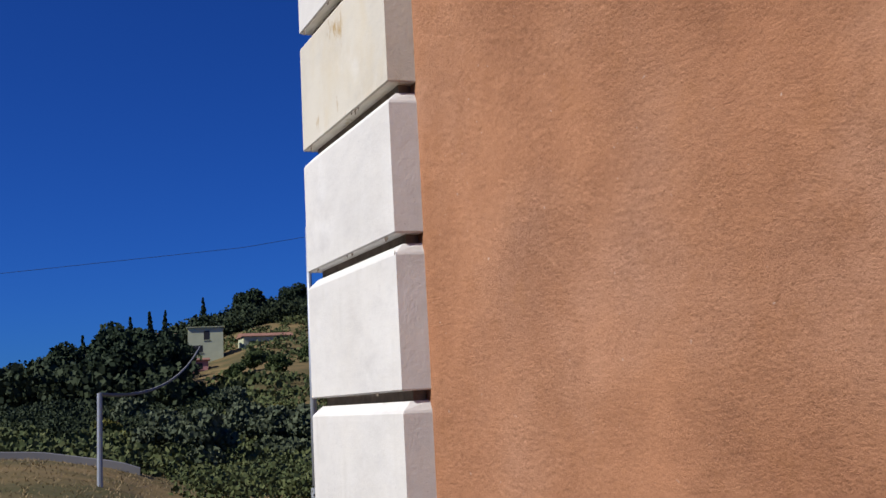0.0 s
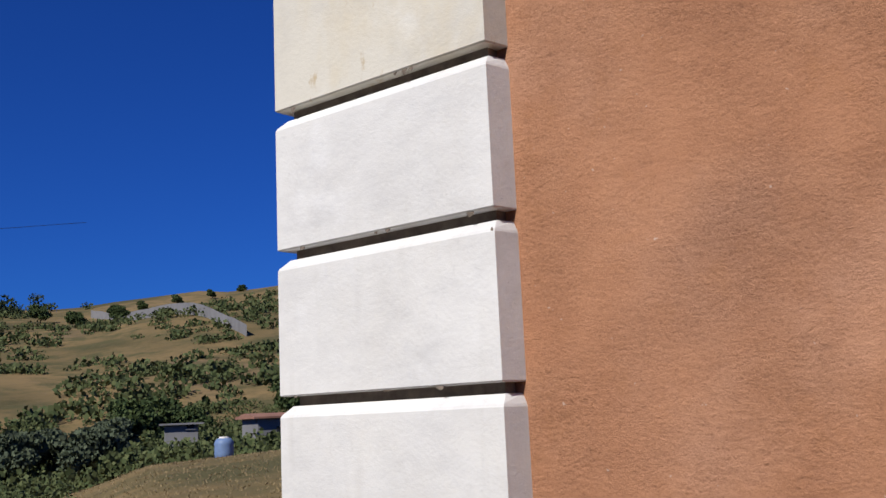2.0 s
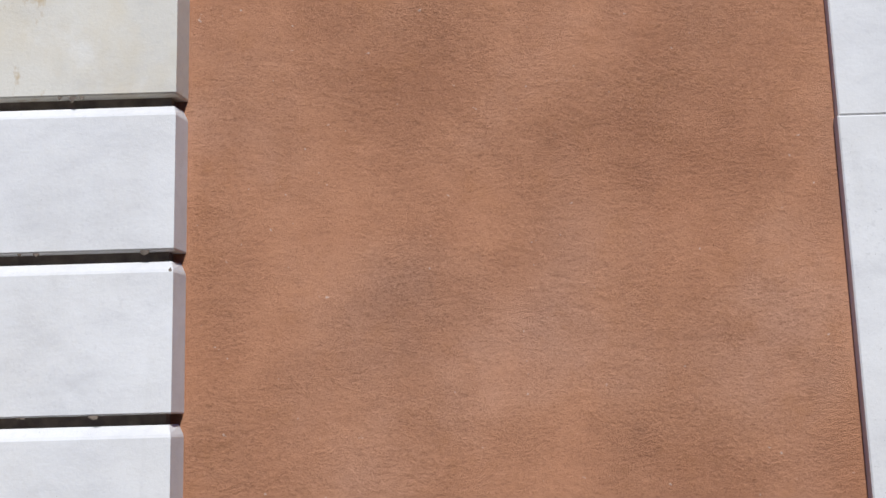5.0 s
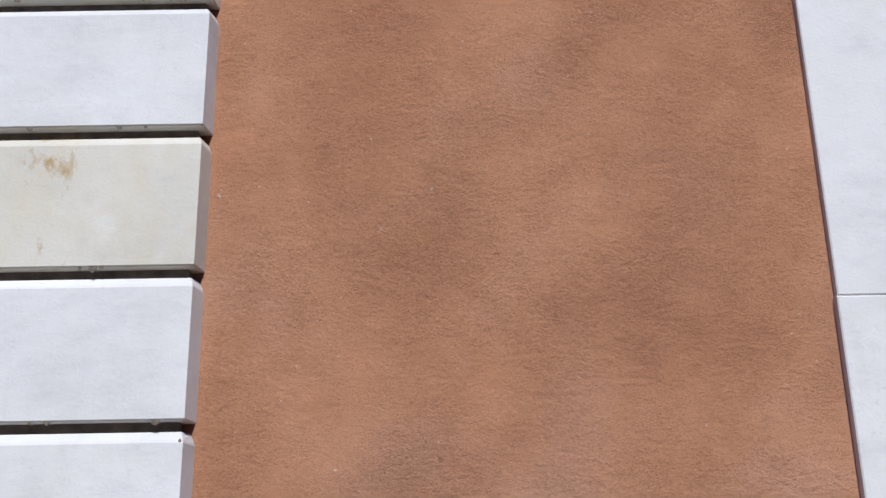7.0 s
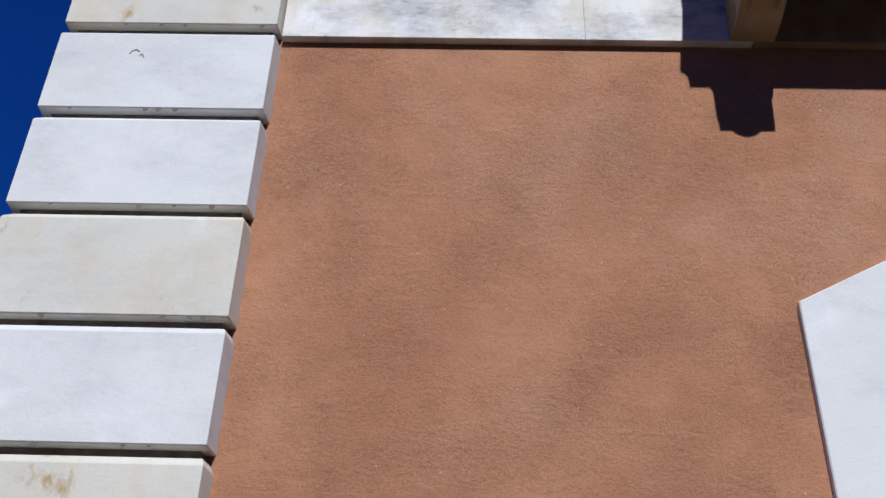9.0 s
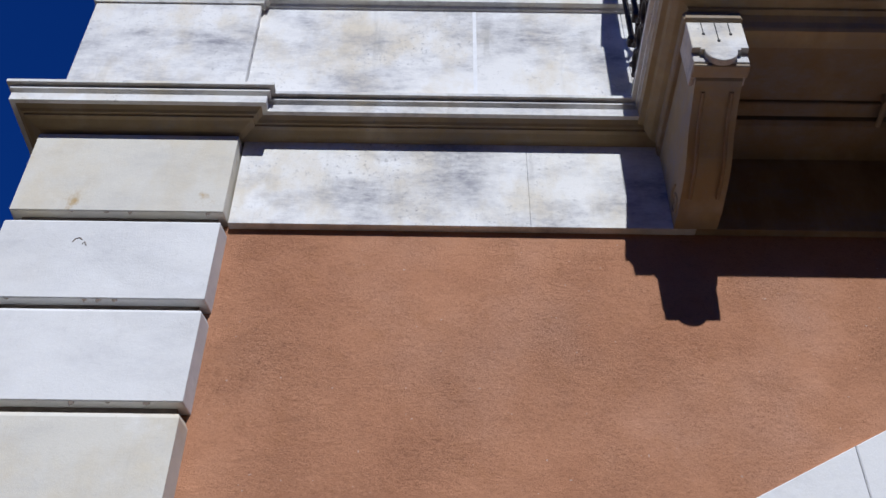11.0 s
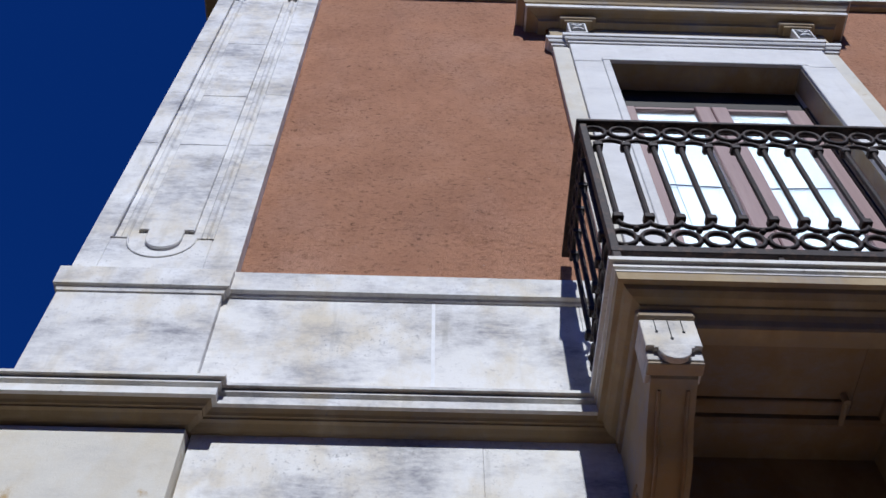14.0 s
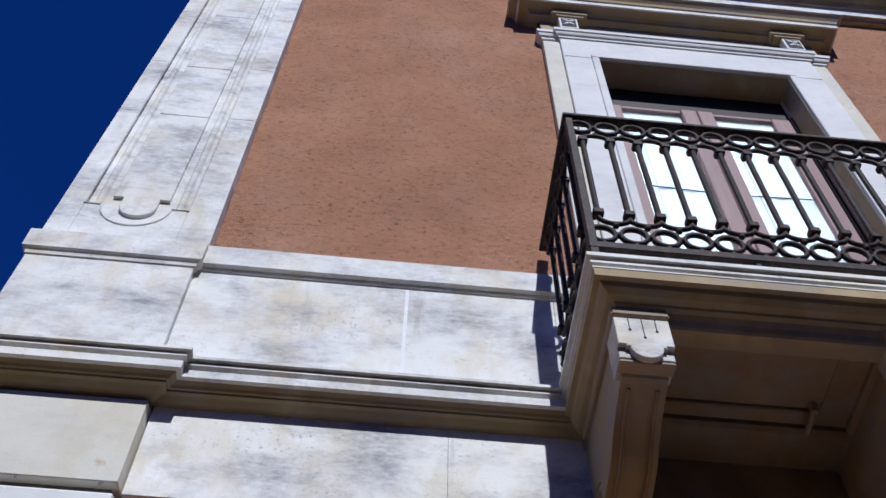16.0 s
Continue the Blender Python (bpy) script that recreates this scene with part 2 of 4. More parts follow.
def sweep(path, profile, inner=0.1):
    """A moulding: profile points (projection, z) from bottom to top, carried with mitres along a plan path whose outside is on its right-hand side."""
    bm = bmesh.new()
    prof = [(-inner, profile[0][1])] + list(profile) + [(-inner, profile[-1][1])]
    rings = []
    for i, p in enumerate(path):
        p = Vector(p)
        dirs = []
        if i > 0:
            dirs.append((p - Vector(path[i - 1])).normalized())
        if i < len(path) - 1:
            dirs.append((Vector(path[i + 1]) - p).normalized())
        ns = [Vector((d.y, -d.x)) for d in dirs]
        n = ns[0] if len(ns) == 1 else (ns[0] + ns[1]) / (1 + ns[0].dot(ns[1]))
        rings.append([bm.verts.new((p.x + n.x * q, p.y + n.y * q, z)) for q, z in prof])
    m = len(prof)
    for a, b in zip(rings, rings[1:]):
        for j in range(m):
            bm.faces.new((a[j], b[j], b[(j + 1) % m], a[(j + 1) % m]))
    bm.faces.new(rings[0])
    bm.faces.new(list(reversed(rings[-1])))
    return bm


def tube(points, radius, sides=8, taper=None):
    """A round bar through points."""
    bm = bmesh.new()
    rings = []
    pts = [Vector(p) for p in points]
    for i, p in enumerate(pts):
        d = (pts[min(i + 1, len(pts) - 1)] - pts[max(i - 1, 0)]).normalized()
        u = d.orthogonal().normalized() if abs(d.z) > 0.99 else d.cross(Vector((0, 0, 1))).normalized()
        w = d.cross(u)
        r = radius if taper is None else radius + (taper - radius) * i / (len(pts) - 1)
        rings.append([bm.verts.new(p + r * (math.cos(a) * u + math.sin(a) * w)) for a in (2 * math.pi * k / sides for k in range(sides))])
    for a, b in zip(rings, rings[1:]):
        for k in range(sides):
            bm.faces.new((a[k], a[(k + 1) % sides], b[(k + 1) % sides], b[k]))
    bm.faces.new(rings[0])
    bm.faces.new(rings[-1])
    return bm


def join(*bms):
    out = bmesh.new()
    for b in bms:
        me = bpy.data.meshes.new("tmp")
        b.to_mesh(me)
        b.free()
        out.from_mesh(me)
        bpy.data.meshes.remove(me)
    return out


def arc(cx, cz, r, a0, a1, n=16):
    return [(cx + r * math.cos(radians(a0 + (a1 - a0) * k / n)), cz + r * math.sin(radians(a0 + (a1 - a0) * k / n))) for k in range(n + 1)]


# ---- the building's masses ----
GROUND = -0.15
LEFT, RIGHT, WALL = -0.635, 5.2, 0.062
BACK = 7.0
C, J = 0.3344, 0.021          # height of a quoin course, its joint
C0 = 1.76                     # underside of one course
MID = 2.277                   # middle of the balcony door
OPEN_L, OPEN_R, OPEN_T = 1.722, 2.832, 7.180
CORN_B, CORN_T = 4.07, 4.245

wall_front = tagged(part("wall_front", join(
    box(-0.3, OPEN_L - 0.03, WALL, 0.50, GROUND, 9.2), box(OPEN_R + 0.03, RIGHT, WALL, 0.50, GROUND, 9.2),
    box(OPEN_L - 0.03, OPEN_R + 0.03, WALL, 0.50, GROUND, 4.2), box(OPEN_L - 0.03, OPEN_R + 0.03, WALL, 0.50, OPEN_T + 0.03, 9.2)), PLASTER),
    "rough terracotta rendered facade wall between white stone pilasters", "wall", kind="structure")
tagged(part("wall_side", box(LEFT + 0.05, -0.3, 0.3, BACK, GROUND, 9.2), PLASTER), "plain terracotta side wall of the building", "wall", kind="structure")
tagged(part("wall_back", join(box(-0.3, RIGHT, BACK - 0.4, BACK, GROUND, 9.2), box(RIGHT - 0.4, RIGHT, 0.5, BACK - 0.4, GROUND, 9.2)), PLASTER), "plain rear walls closing the building", "wall", kind="structure")
tagged(part("roof", box(LEFT - 0.2, RIGHT + 0.2, -0.1, BACK + 0.2, 9.3, 9.5), ROOF), "flat clay roof over the building", "roof", kind="structure")
tagged(part("floor", box(-0.3, RIGHT - 0.4, 0.5, BACK - 0.4, 4.0, 4.2), DARKWOOD), "dark floor of the upper room", "floor", kind="structure")

# added out of view to block low sky and deepen the facade's shadows
tagged(part("sky_blocker_wall", box(-14.0, 26.0, -14.6, -14.0, GROUND, 10.2), PLASTER), "plain unseen wall added to block low sky light", "wall", kind="structure")

# ---- lower corner pilaster: rusticated blocks ----
def quoin_block(z0, z1):
    """A block with a softened top edge."""
    prof = [(0.034, z0), (0.003, z0), (0.0, z0 + 0.003), (0.0, z1 - 0.026), (0.003, z1 - 0.020), (0.022, z1 - 0.001), (0.034, z1)]
    bm = bmesh.new()
    rings = []
    for q, z in prof:
        i = q * 0.92
        rings.append([bm.verts.new(p) for p in ((LEFT + i, 0.5, z), (LEFT + i, q, z), (0 - i * 0.5, q, z), (0.010 - i * 0.5, 0.062, z), (0.010 - i * 0.5, 0.3, z))])
    for a, b in zip(rings, rings[1:]):
        for k in range(4):
            bm.faces.new((a[k], a[k + 1], b[k + 1], b[k]))
    bm.faces.new(rings[0])
    bm.faces.new(list(reversed(rings[-1])))
    return bm


def chip(x, y, z, r):
    """A small broken dent, dark and irregular."""
    bm = bmesh.new()
    bmesh.ops.create_icosphere(bm, subdivisions=1, radius=r)
    for v in bm.verts:
        v.co = Vector((x + v.co.x * chip_rng.uniform(0.6, 1.3), y + v.co.y * 0.12, z + v.co.z * chip_rng.uniform(0.6, 1.7)))
    return bm


chip_rng = random.Random(31)
pilaster = thing("corner_pilaster", "rusticated white limestone corner pilaster with deep horizontal joints", "pilaster", "structure", at=(LEFT, 0, GROUND))
part("core", box(LEFT + 0.030, -0.018, 0.032, 0.52, GROUND, CORN_B + 0.03), BACKING, pilaster, "dirty recessed mortar joints")
for i in range(-4, 7):
    z0 = C0 + i * C
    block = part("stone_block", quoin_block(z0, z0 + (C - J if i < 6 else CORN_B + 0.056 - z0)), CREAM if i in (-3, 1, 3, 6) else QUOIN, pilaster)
    for k in range(chip_rng.randint(2, 5)):
        z = z0 + chip_rng.uniform(0.02, C - J - 0.02)
        part("chip", chip(-0.006, 0.0006, z, chip_rng.uniform(0.0025, 0.0045)), BACKING, block)
    for k in range(chip_rng.randint(3, 6)):
        part("chip", chip(chip_rng.uniform(LEFT + 0.03, -0.03), 0.001, z0 + chip_rng.uniform(0.03, C - J - 0.03), chip_rng.uniform(0.0018, 0.004)), BACKING, block)
    for k in range(4):
        part("chip", chip(chip_rng.uniform(LEFT + 0.03, -0.03), 0.004, z0 + 0.001, chip_rng.uniform(0.005, 0.011)), BACKING, block)
    if i == 5:
        part("scratch", tube([(-0.415, 0.0004, 3.640), (-0.408, 0.0, 3.652), (-0.397, 0.0, 3.656), (-0.388, 0.0004, 3.648)], 0.0022, 5), BACKING, block)
        part("scratch", tube([(-0.385, 0.0004, 3.632), (-0.379, 0.0, 3.640), (-0.372, 0.0004, 3.626)], 0.0020, 5), BACKING, block)
part("plinth", box(LEFT - 0.03, 0.03, -0.03, 0.5, GROUND, C0 - 4 * C - J, 0.01), STONE, pilaster)

# ---- string course, cornice and pedestal zone ----
frieze = thing("frieze_band", "smooth white limestone band with grey stains and joints", "frieze", "structure", at=(0, 0.04, 3.757))
xs = [0.0, 0.919, 1.415, 2.33, 3.245, 3.9, RIGHT]
# slabs beneath the balcony get its cast shadow as a darker stone colour
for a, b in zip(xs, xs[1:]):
    part("stone_slab", box(a + (0.0113 if a == 0 else 0.0003), b - 0.0003, 0.036, 0.2, 3.757, CORN_B + 0.055, 0.0012), SOFFIT_SHADE if 1.4 < a < 3.0 else STONE, frieze)

PROFILE = [(0.0, CORN_B + 0.012), (0.006, CORN_B + 0.013), (0.012, CORN_B + 0.019), (0.022, CORN_B + 0.026), (0.036, CORN_B + 0.040), (0.048, CORN_B + 0.046),
           (0.048, CORN_B + 0.058), (0.056, CORN_B + 0.060), (0.062, CORN_B + 0.074), (0.074, CORN_B + 0.088), (0.090, CORN_B + 0.094),
           (0.090, CORN_B + 0.126), (0.078, CORN_B + 0.128), (0.078, CORN_B + 0.140), (0.097, CORN_B + 0.142), (0.097, CORN_B + 0.150), (0.090, CORN_B + 0.152), (0.090, CORN_B + 0.157),
           (0.110, CORN_B + 0.159), (0.110, CORN_T - 0.004), (0.104, CORN_T), (0.02, CORN_T + 0.012)]
CPATH = [(LEFT, 3.0), (LEFT, 0.0), (0.0, 0.0), (0.0, 0.036), (RIGHT, 0.036)]
cornice = thing("cornice", "moulded white limestone cornice stepping forward over the corner pilaster", "cornice", "structure", at=(0, 0, CORN_B))
# soot and underside shade both sit in this moulding's colour
part("bed_moulding", sweep(CPATH, [(q, CORN_B + 0.048 + (z - CORN_B - 0.012) * 0.6) for q, z in PROFILE[:10]] + [(0.074, CORN_B + 0.096)], 0.02), STAIN_SHADE, cornice, "lower moulding with soot and shade in its colour")
part("fascia", sweep(CPATH, [(0.0, CORN_B + 0.0945)] + PROFILE[10:], 0.02), STONE, cornice)

pedestal = thing("pilaster_pedestal", "stained white limestone pedestal block with a projecting cap", "pedestal", "structure", at=(LEFT, 0, CORN_T))
part("die", box(-0.622, -0.018, 0.0, 0.45, CORN_T - 0.01, 4.835, 0.003), STONE, pedestal)
part("cap", sweep([(-0.618, 3.0), (-0.618, 0.0), (-0.016, 0.0), (-0.016, 0.2)], [(0.0, 4.822), (0.006, 4.822), (0.010, 4.842), (0.022, 4.848), (0.024, 4.952), (0.018, 4.960)], 0.15), STONE, pedestal)
dado = thing("dado_panels", "flat stained limestone panels under a projecting sill", "wall panel", "structure", at=(0, 0.03, CORN_T))
for a, b in ((-0.02, 0.761), (0.761, 1.30)):
    part("stone_slab", box(a + 0.0003, b - 0.0003, 0.030, 0.2, CORN_T - 0.01, 4.855, 0.001), STONE, dado)
part("stone_slab", box(1.301, OPEN_L - 0.01, 0.030, 0.2, CORN_T - 0.01, 4.855, 0.002), STONE, dado)
part("stone_slab", box(OPEN_R + 0.01, RIGHT, 0.030, 0.2, CORN_T - 0.01, 4.855, 0.002), STONE, dado)
part("mortar_joint", box(0.754, 0.767, 0.0296, 0.05, 4.336, 4.840), make_plain("lime_mortar", (0.84, 0.84, 0.85), 0.9, 0, 0.12, 30), dado, "pale lime mortar")
part("base_strip", box(-0.017, OPEN_L - 0.2, 0.012, 0.2, CORN_T - 0.01, 4.335, 0.006), STONE, dado)
part("sill", sweep([(-0.02, 0.030), (OPEN_L - 0.225, 0.030)], [(0.0, 4.842), (0.008, 4.845), (0.012, 4.856), (0.028, 4.861), (0.030, 4.972), (0.022, 4.980)], 0.08), STONE, dado)
part("sill", sweep([(OPEN_R + 0.225, 0.030), (RIGHT, 0.030)], [(0.0, 4.842), (0.008, 4.845), (0.012, 4.856), (0.028, 4.861), (0.030, 4.972), (0.022, 4.980)], 0.08), STONE, dado)

# ---- upper pilaster with a sunk panel ----
upper = thing("upper_pilaster", "white limestone pilaster with a sunk panel and rounded panel ends", "pilaster", "structure", at=(LEFT, 0, 4.945))
PX0, PX1, PZ0, PZ1 = -0.524, -0.120, 5.196, 8.08
TOPZ = 8.316
PM = (PX0 + PX1) / 2
part("back", box(-0.612, 0.002, 0.020, 0.45, 4.945, TOPZ), STONE, upper)
joints = [4.945, 6.03, 6.60, 7.30, TOPZ]
for a, b in zip(joints, joints[1:]):
    part("stile", box(-0.618, PX0, 0.0, 0.06, a + 0.0006, b - 0.0006, 0.0015), STONE, upper)
    part("stile", box(PX1, 0.006, 0.0, 0.06, a + 0.0006, b - 0.0006, 0.0015), STONE, upper)
low = [(PX0, 4.945), (PX1, 4.945), (PX1, PZ0), (PM + 0.150, PZ0)] + arc(PM, PZ0, 0.135, 0, -180) + [(PM - 0.150, PZ0), (PX0, PZ0)]
part("bottom_rail", plate(low, 0.0, 0.06, 0.003), STONE, upper)
top = [(x, PZ1 + PZ0 - z) for x, z in reversed(low)]
top = [(x, min(z, TOPZ)) for x, z in top]
part("top_rail", plate(top, 0.0, 0.06, 0.003), STONE, upper)
for s in (-1, 1):
    x = PM + s * 0.160
    part("moulding", box(x - 0.016, x + 0.016, 0.010, 0.04, PZ0 + 0.01, PZ1 - 0.01, 0.008), STONE, upper)
bead = [(PX0, -0.001, PZ1 - 0.02), (PX0, -0.001, PZ0), (PM - 0.140, -0.001, PZ0)] + [(x, -0.001, z) for x, z in arc(PM, PZ0, 0.135, 180, 360)] + [(PM + 0.140, -0.001, PZ0), (PX1, -0.001, PZ0), (PX1, -0.001, PZ1 - 0.02)]
part("bead", tube(bead, 0.0045, 6), STONE, upper)
R2 = 0.072
zs = [PZ0 + 0.078, 6.03, 6.58, 7.30, PZ1 - 0.06]
part("panel", plate([(PM - 0.112, zs[1] - 0.0007), (PM - 0.112, zs[0]), (PM - R2, zs[0])] + arc(PM, PZ0 + 0.020, R2, 180, 360) + [(PM + R2, zs[0]), (PM + 0.112, zs[0]), (PM + 0.112, zs[1] - 0.0007)], 0.006, 0.04, 0.003), STONE, upper)
for a, b in zip(zs[1:], zs[2:]):
    part("panel", box(PM - 0.112, PM + 0.112, 0.006, 0.04, a + 0.0007, b - 0.0007, 0.003), STONE, upper)

# ---- upper entablature ----
EPATH = [(LEFT, 3.0), (LEFT, 0.0), (0.0, 0.0), (0.0, 0.040), (RIGHT, 0.040)]
entab = thing("entablature", "upper moulded limestone entablature running along the facade", "cornice", "structure", at=(0, 0, TOPZ))
# lower and crown mouldings hold underside shade in their colour; fascia stays pale
part("lower_moulding", sweep(EPATH, [(0.0, TOPZ), (0.012, TOPZ + 0.002), (0.020, TOPZ + 0.018), (0.040, TOPZ + 0.026)], 0.02), STAIN_SHADE, entab)
part("fascia", sweep(EPATH, [(0.0, TOPZ + 0.0255), (0.044, TOPZ + 0.0255), (0.044, TOPZ + 0.085), (0.015, TOPZ + 0.10), (0.015, TOPZ + 0.22)], 0.02), STONE, entab)
part("crown_moulding", sweep(EPATH, [(0.0, TOPZ + 0.2195), (0.03, TOPZ + 0.2195), (0.05, TOPZ + 0.26), (0.09, TOPZ + 0.29), (0.20, TOPZ + 0.30), (0.20, TOPZ + 0.38), (0.24, TOPZ + 0.44)], 0.02), STAIN_SHADE, entab)

# ---- ground-floor opening surround ----
surround = thing("window_surround", "flat white limestone surround with a sloping gabled head", "window surround", "structure", at=(MID, 0.04, GROUND))
S0, SZ = 1.402, 2.862
slope = 0.53
for m in (1, -1):
    mx = (lambda x: x) if m == 1 else (lambda x: 2 * MID - x)
    part("jamb_stone", plate([(mx(S0 - 0.004), GROUND), (mx(1.70), GROUND), (mx(1.70), 2.012), (mx(S0 - 0.004), 2.012)], 0.036, 0.2, 0.003), QUOIN, surround)
    part("jamb_stone", plate([(mx(S0), 2.014), (mx(1.70), 2.014), (mx(1.70), SZ + slope * 0.298), (mx(S0), SZ)], 0.040, 0.2, 0.003), QUOIN, surround)
part("head_stone", plate([(1.702, 2.62), (2 * MID - 1.702, 2.62), (2 * MID - 1.702, SZ + slope * 0.300), (MID, SZ + slope * (MID - S0)), (1.702, SZ + slope * 0.300)], 0.040, 0.2, 0.003), QUOIN, surround)
part("blind_panel", box(1.70, 2 * MID - 1.70, 0.062, 0.2, GROUND, 2.62), DARKWOOD, surround)

# ---- balcony door with its surround and hood ----
def mirrored(bm):
    bmesh.ops.scale(bm, vec=(-1, 1, 1), verts=bm.verts)
    bmesh.ops.translate(bm, vec=(2 * MID, 0, 0), verts=bm.verts)
    return bm


frame_thing = thing("door_surround", "white limestone door surround with rosettes under a heavy moulded hood", "door surround", "structure", at=(MID, 0, CORN_T))
for m in (1, -1):
    f = (lambda b: b) if m == 1 else mirrored
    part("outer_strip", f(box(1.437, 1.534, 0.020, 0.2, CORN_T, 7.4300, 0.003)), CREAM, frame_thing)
    part("jamb", f(box(1.534, OPEN_L, 0.0, 0.19, CORN_T, OPEN_T - 0.001, 0.003)), QUOIN, frame_thing)
    part("jamb_bead", f(box(OPEN_L - 0.030, OPEN_L + 0.012, -0.010, 0.22, CORN_T, OPEN_T - 0.002, 0.004)), QUOIN, frame_thing)
    part("rosette_block", f(box(1.540, 1.652, -0.035, 0.15, 7.5284, 7.6908, 0.003)), QUOIN, frame_thing)
    # dark plate puts the carving's shadow around the petals into colour
    ros = part("rosette", f(box(1.552, 1.640, -0.037, 0.0, 7.5461, 7.6740)), SHADE, frame_thing, "carved dark-shadowed flower in a square")
    for k in range(4):
        a = k * math.pi / 2 + math.pi / 4
        bm = bmesh.new()
        bmesh.ops.create_uvsphere(bm, u_segments=8, v_segments=6, radius=1)
        bmesh.ops.transform(bm, matrix=pose(1.596 + 0.022 * math.cos(a), -0.037, 7.6101 + 0.034 * math.sin(a), 0, -math.degrees(a), 0) @ Matrix.Diagonal((0.026, 0.009, 0.012, 1)), verts=bm.verts)
        part("petal", f(bm), QUOIN, ros, smooth=True)
    part("bracket", f(box(1.50, 1.72, -0.055, 0.15, 7.7104, 7.7596, 0.006)), STAIN_SHADE, frame_thing)
    part("bracket", f(box(1.525, 1.695, -0.045, 0.15, 7.6898, 7.7124, 0.004)), STAIN_SHADE, frame_thing)
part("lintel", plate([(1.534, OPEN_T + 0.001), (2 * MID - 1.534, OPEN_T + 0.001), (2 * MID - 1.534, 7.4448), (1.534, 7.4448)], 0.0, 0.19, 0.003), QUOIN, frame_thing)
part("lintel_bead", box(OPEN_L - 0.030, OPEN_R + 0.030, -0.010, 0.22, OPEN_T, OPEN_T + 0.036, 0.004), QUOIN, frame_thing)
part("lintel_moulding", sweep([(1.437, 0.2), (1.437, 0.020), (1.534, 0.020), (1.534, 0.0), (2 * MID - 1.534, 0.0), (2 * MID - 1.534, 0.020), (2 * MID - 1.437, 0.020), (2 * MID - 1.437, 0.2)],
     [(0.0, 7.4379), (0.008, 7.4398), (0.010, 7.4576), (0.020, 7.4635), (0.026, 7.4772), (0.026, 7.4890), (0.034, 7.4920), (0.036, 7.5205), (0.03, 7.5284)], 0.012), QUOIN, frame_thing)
# frieze and hood mouldings get their shade through the darker stone colour
part("frieze", box(1.437, 2 * MID - 1.437, 0.015, 0.2, 7.5235, 7.7301), STAIN_SHADE, frame_thing)
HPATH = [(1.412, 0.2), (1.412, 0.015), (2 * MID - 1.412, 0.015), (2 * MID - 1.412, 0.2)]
part("hood_moulding", sweep(HPATH, [(0.0, 7.7252), (0.040, 7.7282), (0.046, 7.7498), (0.062, 7.7626), (0.085, 7.7695), (0.118, 7.7744)], 0.01), STAIN_SHADE, frame_thing, "hood moulding with soot and shade in its colour")
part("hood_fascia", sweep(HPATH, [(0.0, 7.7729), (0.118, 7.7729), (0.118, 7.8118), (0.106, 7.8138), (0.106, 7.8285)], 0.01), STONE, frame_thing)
part("hood_cymatium", sweep(HPATH, [(0.0, 7.8270), (0.124, 7.8270), (0.130, 7.8482), (0.146, 7.8679), (0.158, 7.8777), (0.160, 7.8876)], 0.01), STAIN_SHADE, frame_thing)
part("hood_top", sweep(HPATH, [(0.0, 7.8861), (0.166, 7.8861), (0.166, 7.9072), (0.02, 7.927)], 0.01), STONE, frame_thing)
# thin sheets added to darken the reveal, dirt and shade in one colour
part("head_shade_sheet", box(OPEN_L + 0.016, OPEN_R - 0.016, 0.012, 0.168, OPEN_T - 0.006, OPEN_T + 0.004, 0.001), STAIN_SHADE, frame_thing, "thin sheet with the lintel underside's dirt and shade in its colour")
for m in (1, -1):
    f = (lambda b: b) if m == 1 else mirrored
    part("jamb_lining", f(box(OPEN_L + 0.004, OPEN_L + 0.0155, 0.012, 0.144, 4.26, OPEN_T - 0.0065, 0.001)), STAIN_SHADE, frame_thing)
tagged(part("ceiling", box(OPEN_L - 0.3, OPEN_R + 0.3, 0.5, 2.5, 7.4300, 7.5284), CURTAIN), "pale ceiling of the upper room", "ceiling", kind="structure")

door = thing("balcony_door", "closed mauve-painted wooden double door with white inner panels behind glass", "door", at=(MID, 0.2, CORN_T))
part("frame_head", box(OPEN_L + 0.013, OPEN_R - 0.013, 0.170, 0.205, 6.950, OPEN_T - 0.002, 0.004), DARKWOOD, door, "dark wooden head board")
for m in (1, -1):
    f = (lambda b: b) if m == 1 else mirrored
    part("frame_post", f(box(OPEN_L + 0.013, OPEN_L + 0.030, 0.145, 0.24, 4.26, 6.949, 0.003)), DARKWOOD, door)
    A = OPEN_L + 0.135
    leaf = part("door_leaf", f(join(box(OPEN_L + 0.030, A, 0.160, 0.210, 4.27, 6.940, 0.004), box(MID - 0.090, MID - 0.002, 0.152, 0.210, 4.27, 6.940, 0.006),
                box(A, MID - 0.090, 0.164, 0.206, 6.910, 6.940, 0.003), box(A, MID - 0.090, 0.164, 0.206, 4.27, 4.62, 0.003), box(A, MID - 0.090, 0.168, 0.200, 5.40, 5.43, 0.003))), WOOD, door)
    pane = part("pane", f(box(A - 0.005, MID - 0.085, 0.168, 0.172, 4.61, 6.914)), GLASS, leaf, "clear glass pane")
    pane.visible_shadow = False
    part("inner_shutter", f(join(box(OPEN_L + 0.08, MID - 0.070, 0.188, 0.204, 4.60, 6.945, 0.003), box(A + 0.07, MID - 0.150, 0.183, 0.196, 4.80, 6.80, 0.004))), CURTAIN, leaf, "white panelled inner shutter")
    # thin dark line sagging towards the middle of the door
    part("curtain_wire", f(tube([(A, 0.1775, 6.075), (MID - 0.300, 0.1775, 6.068), (MID - 0.090, 0.1775, 6.055)], 0.0035, 6)), CABLE, leaf, "thin dark line behind the pane")

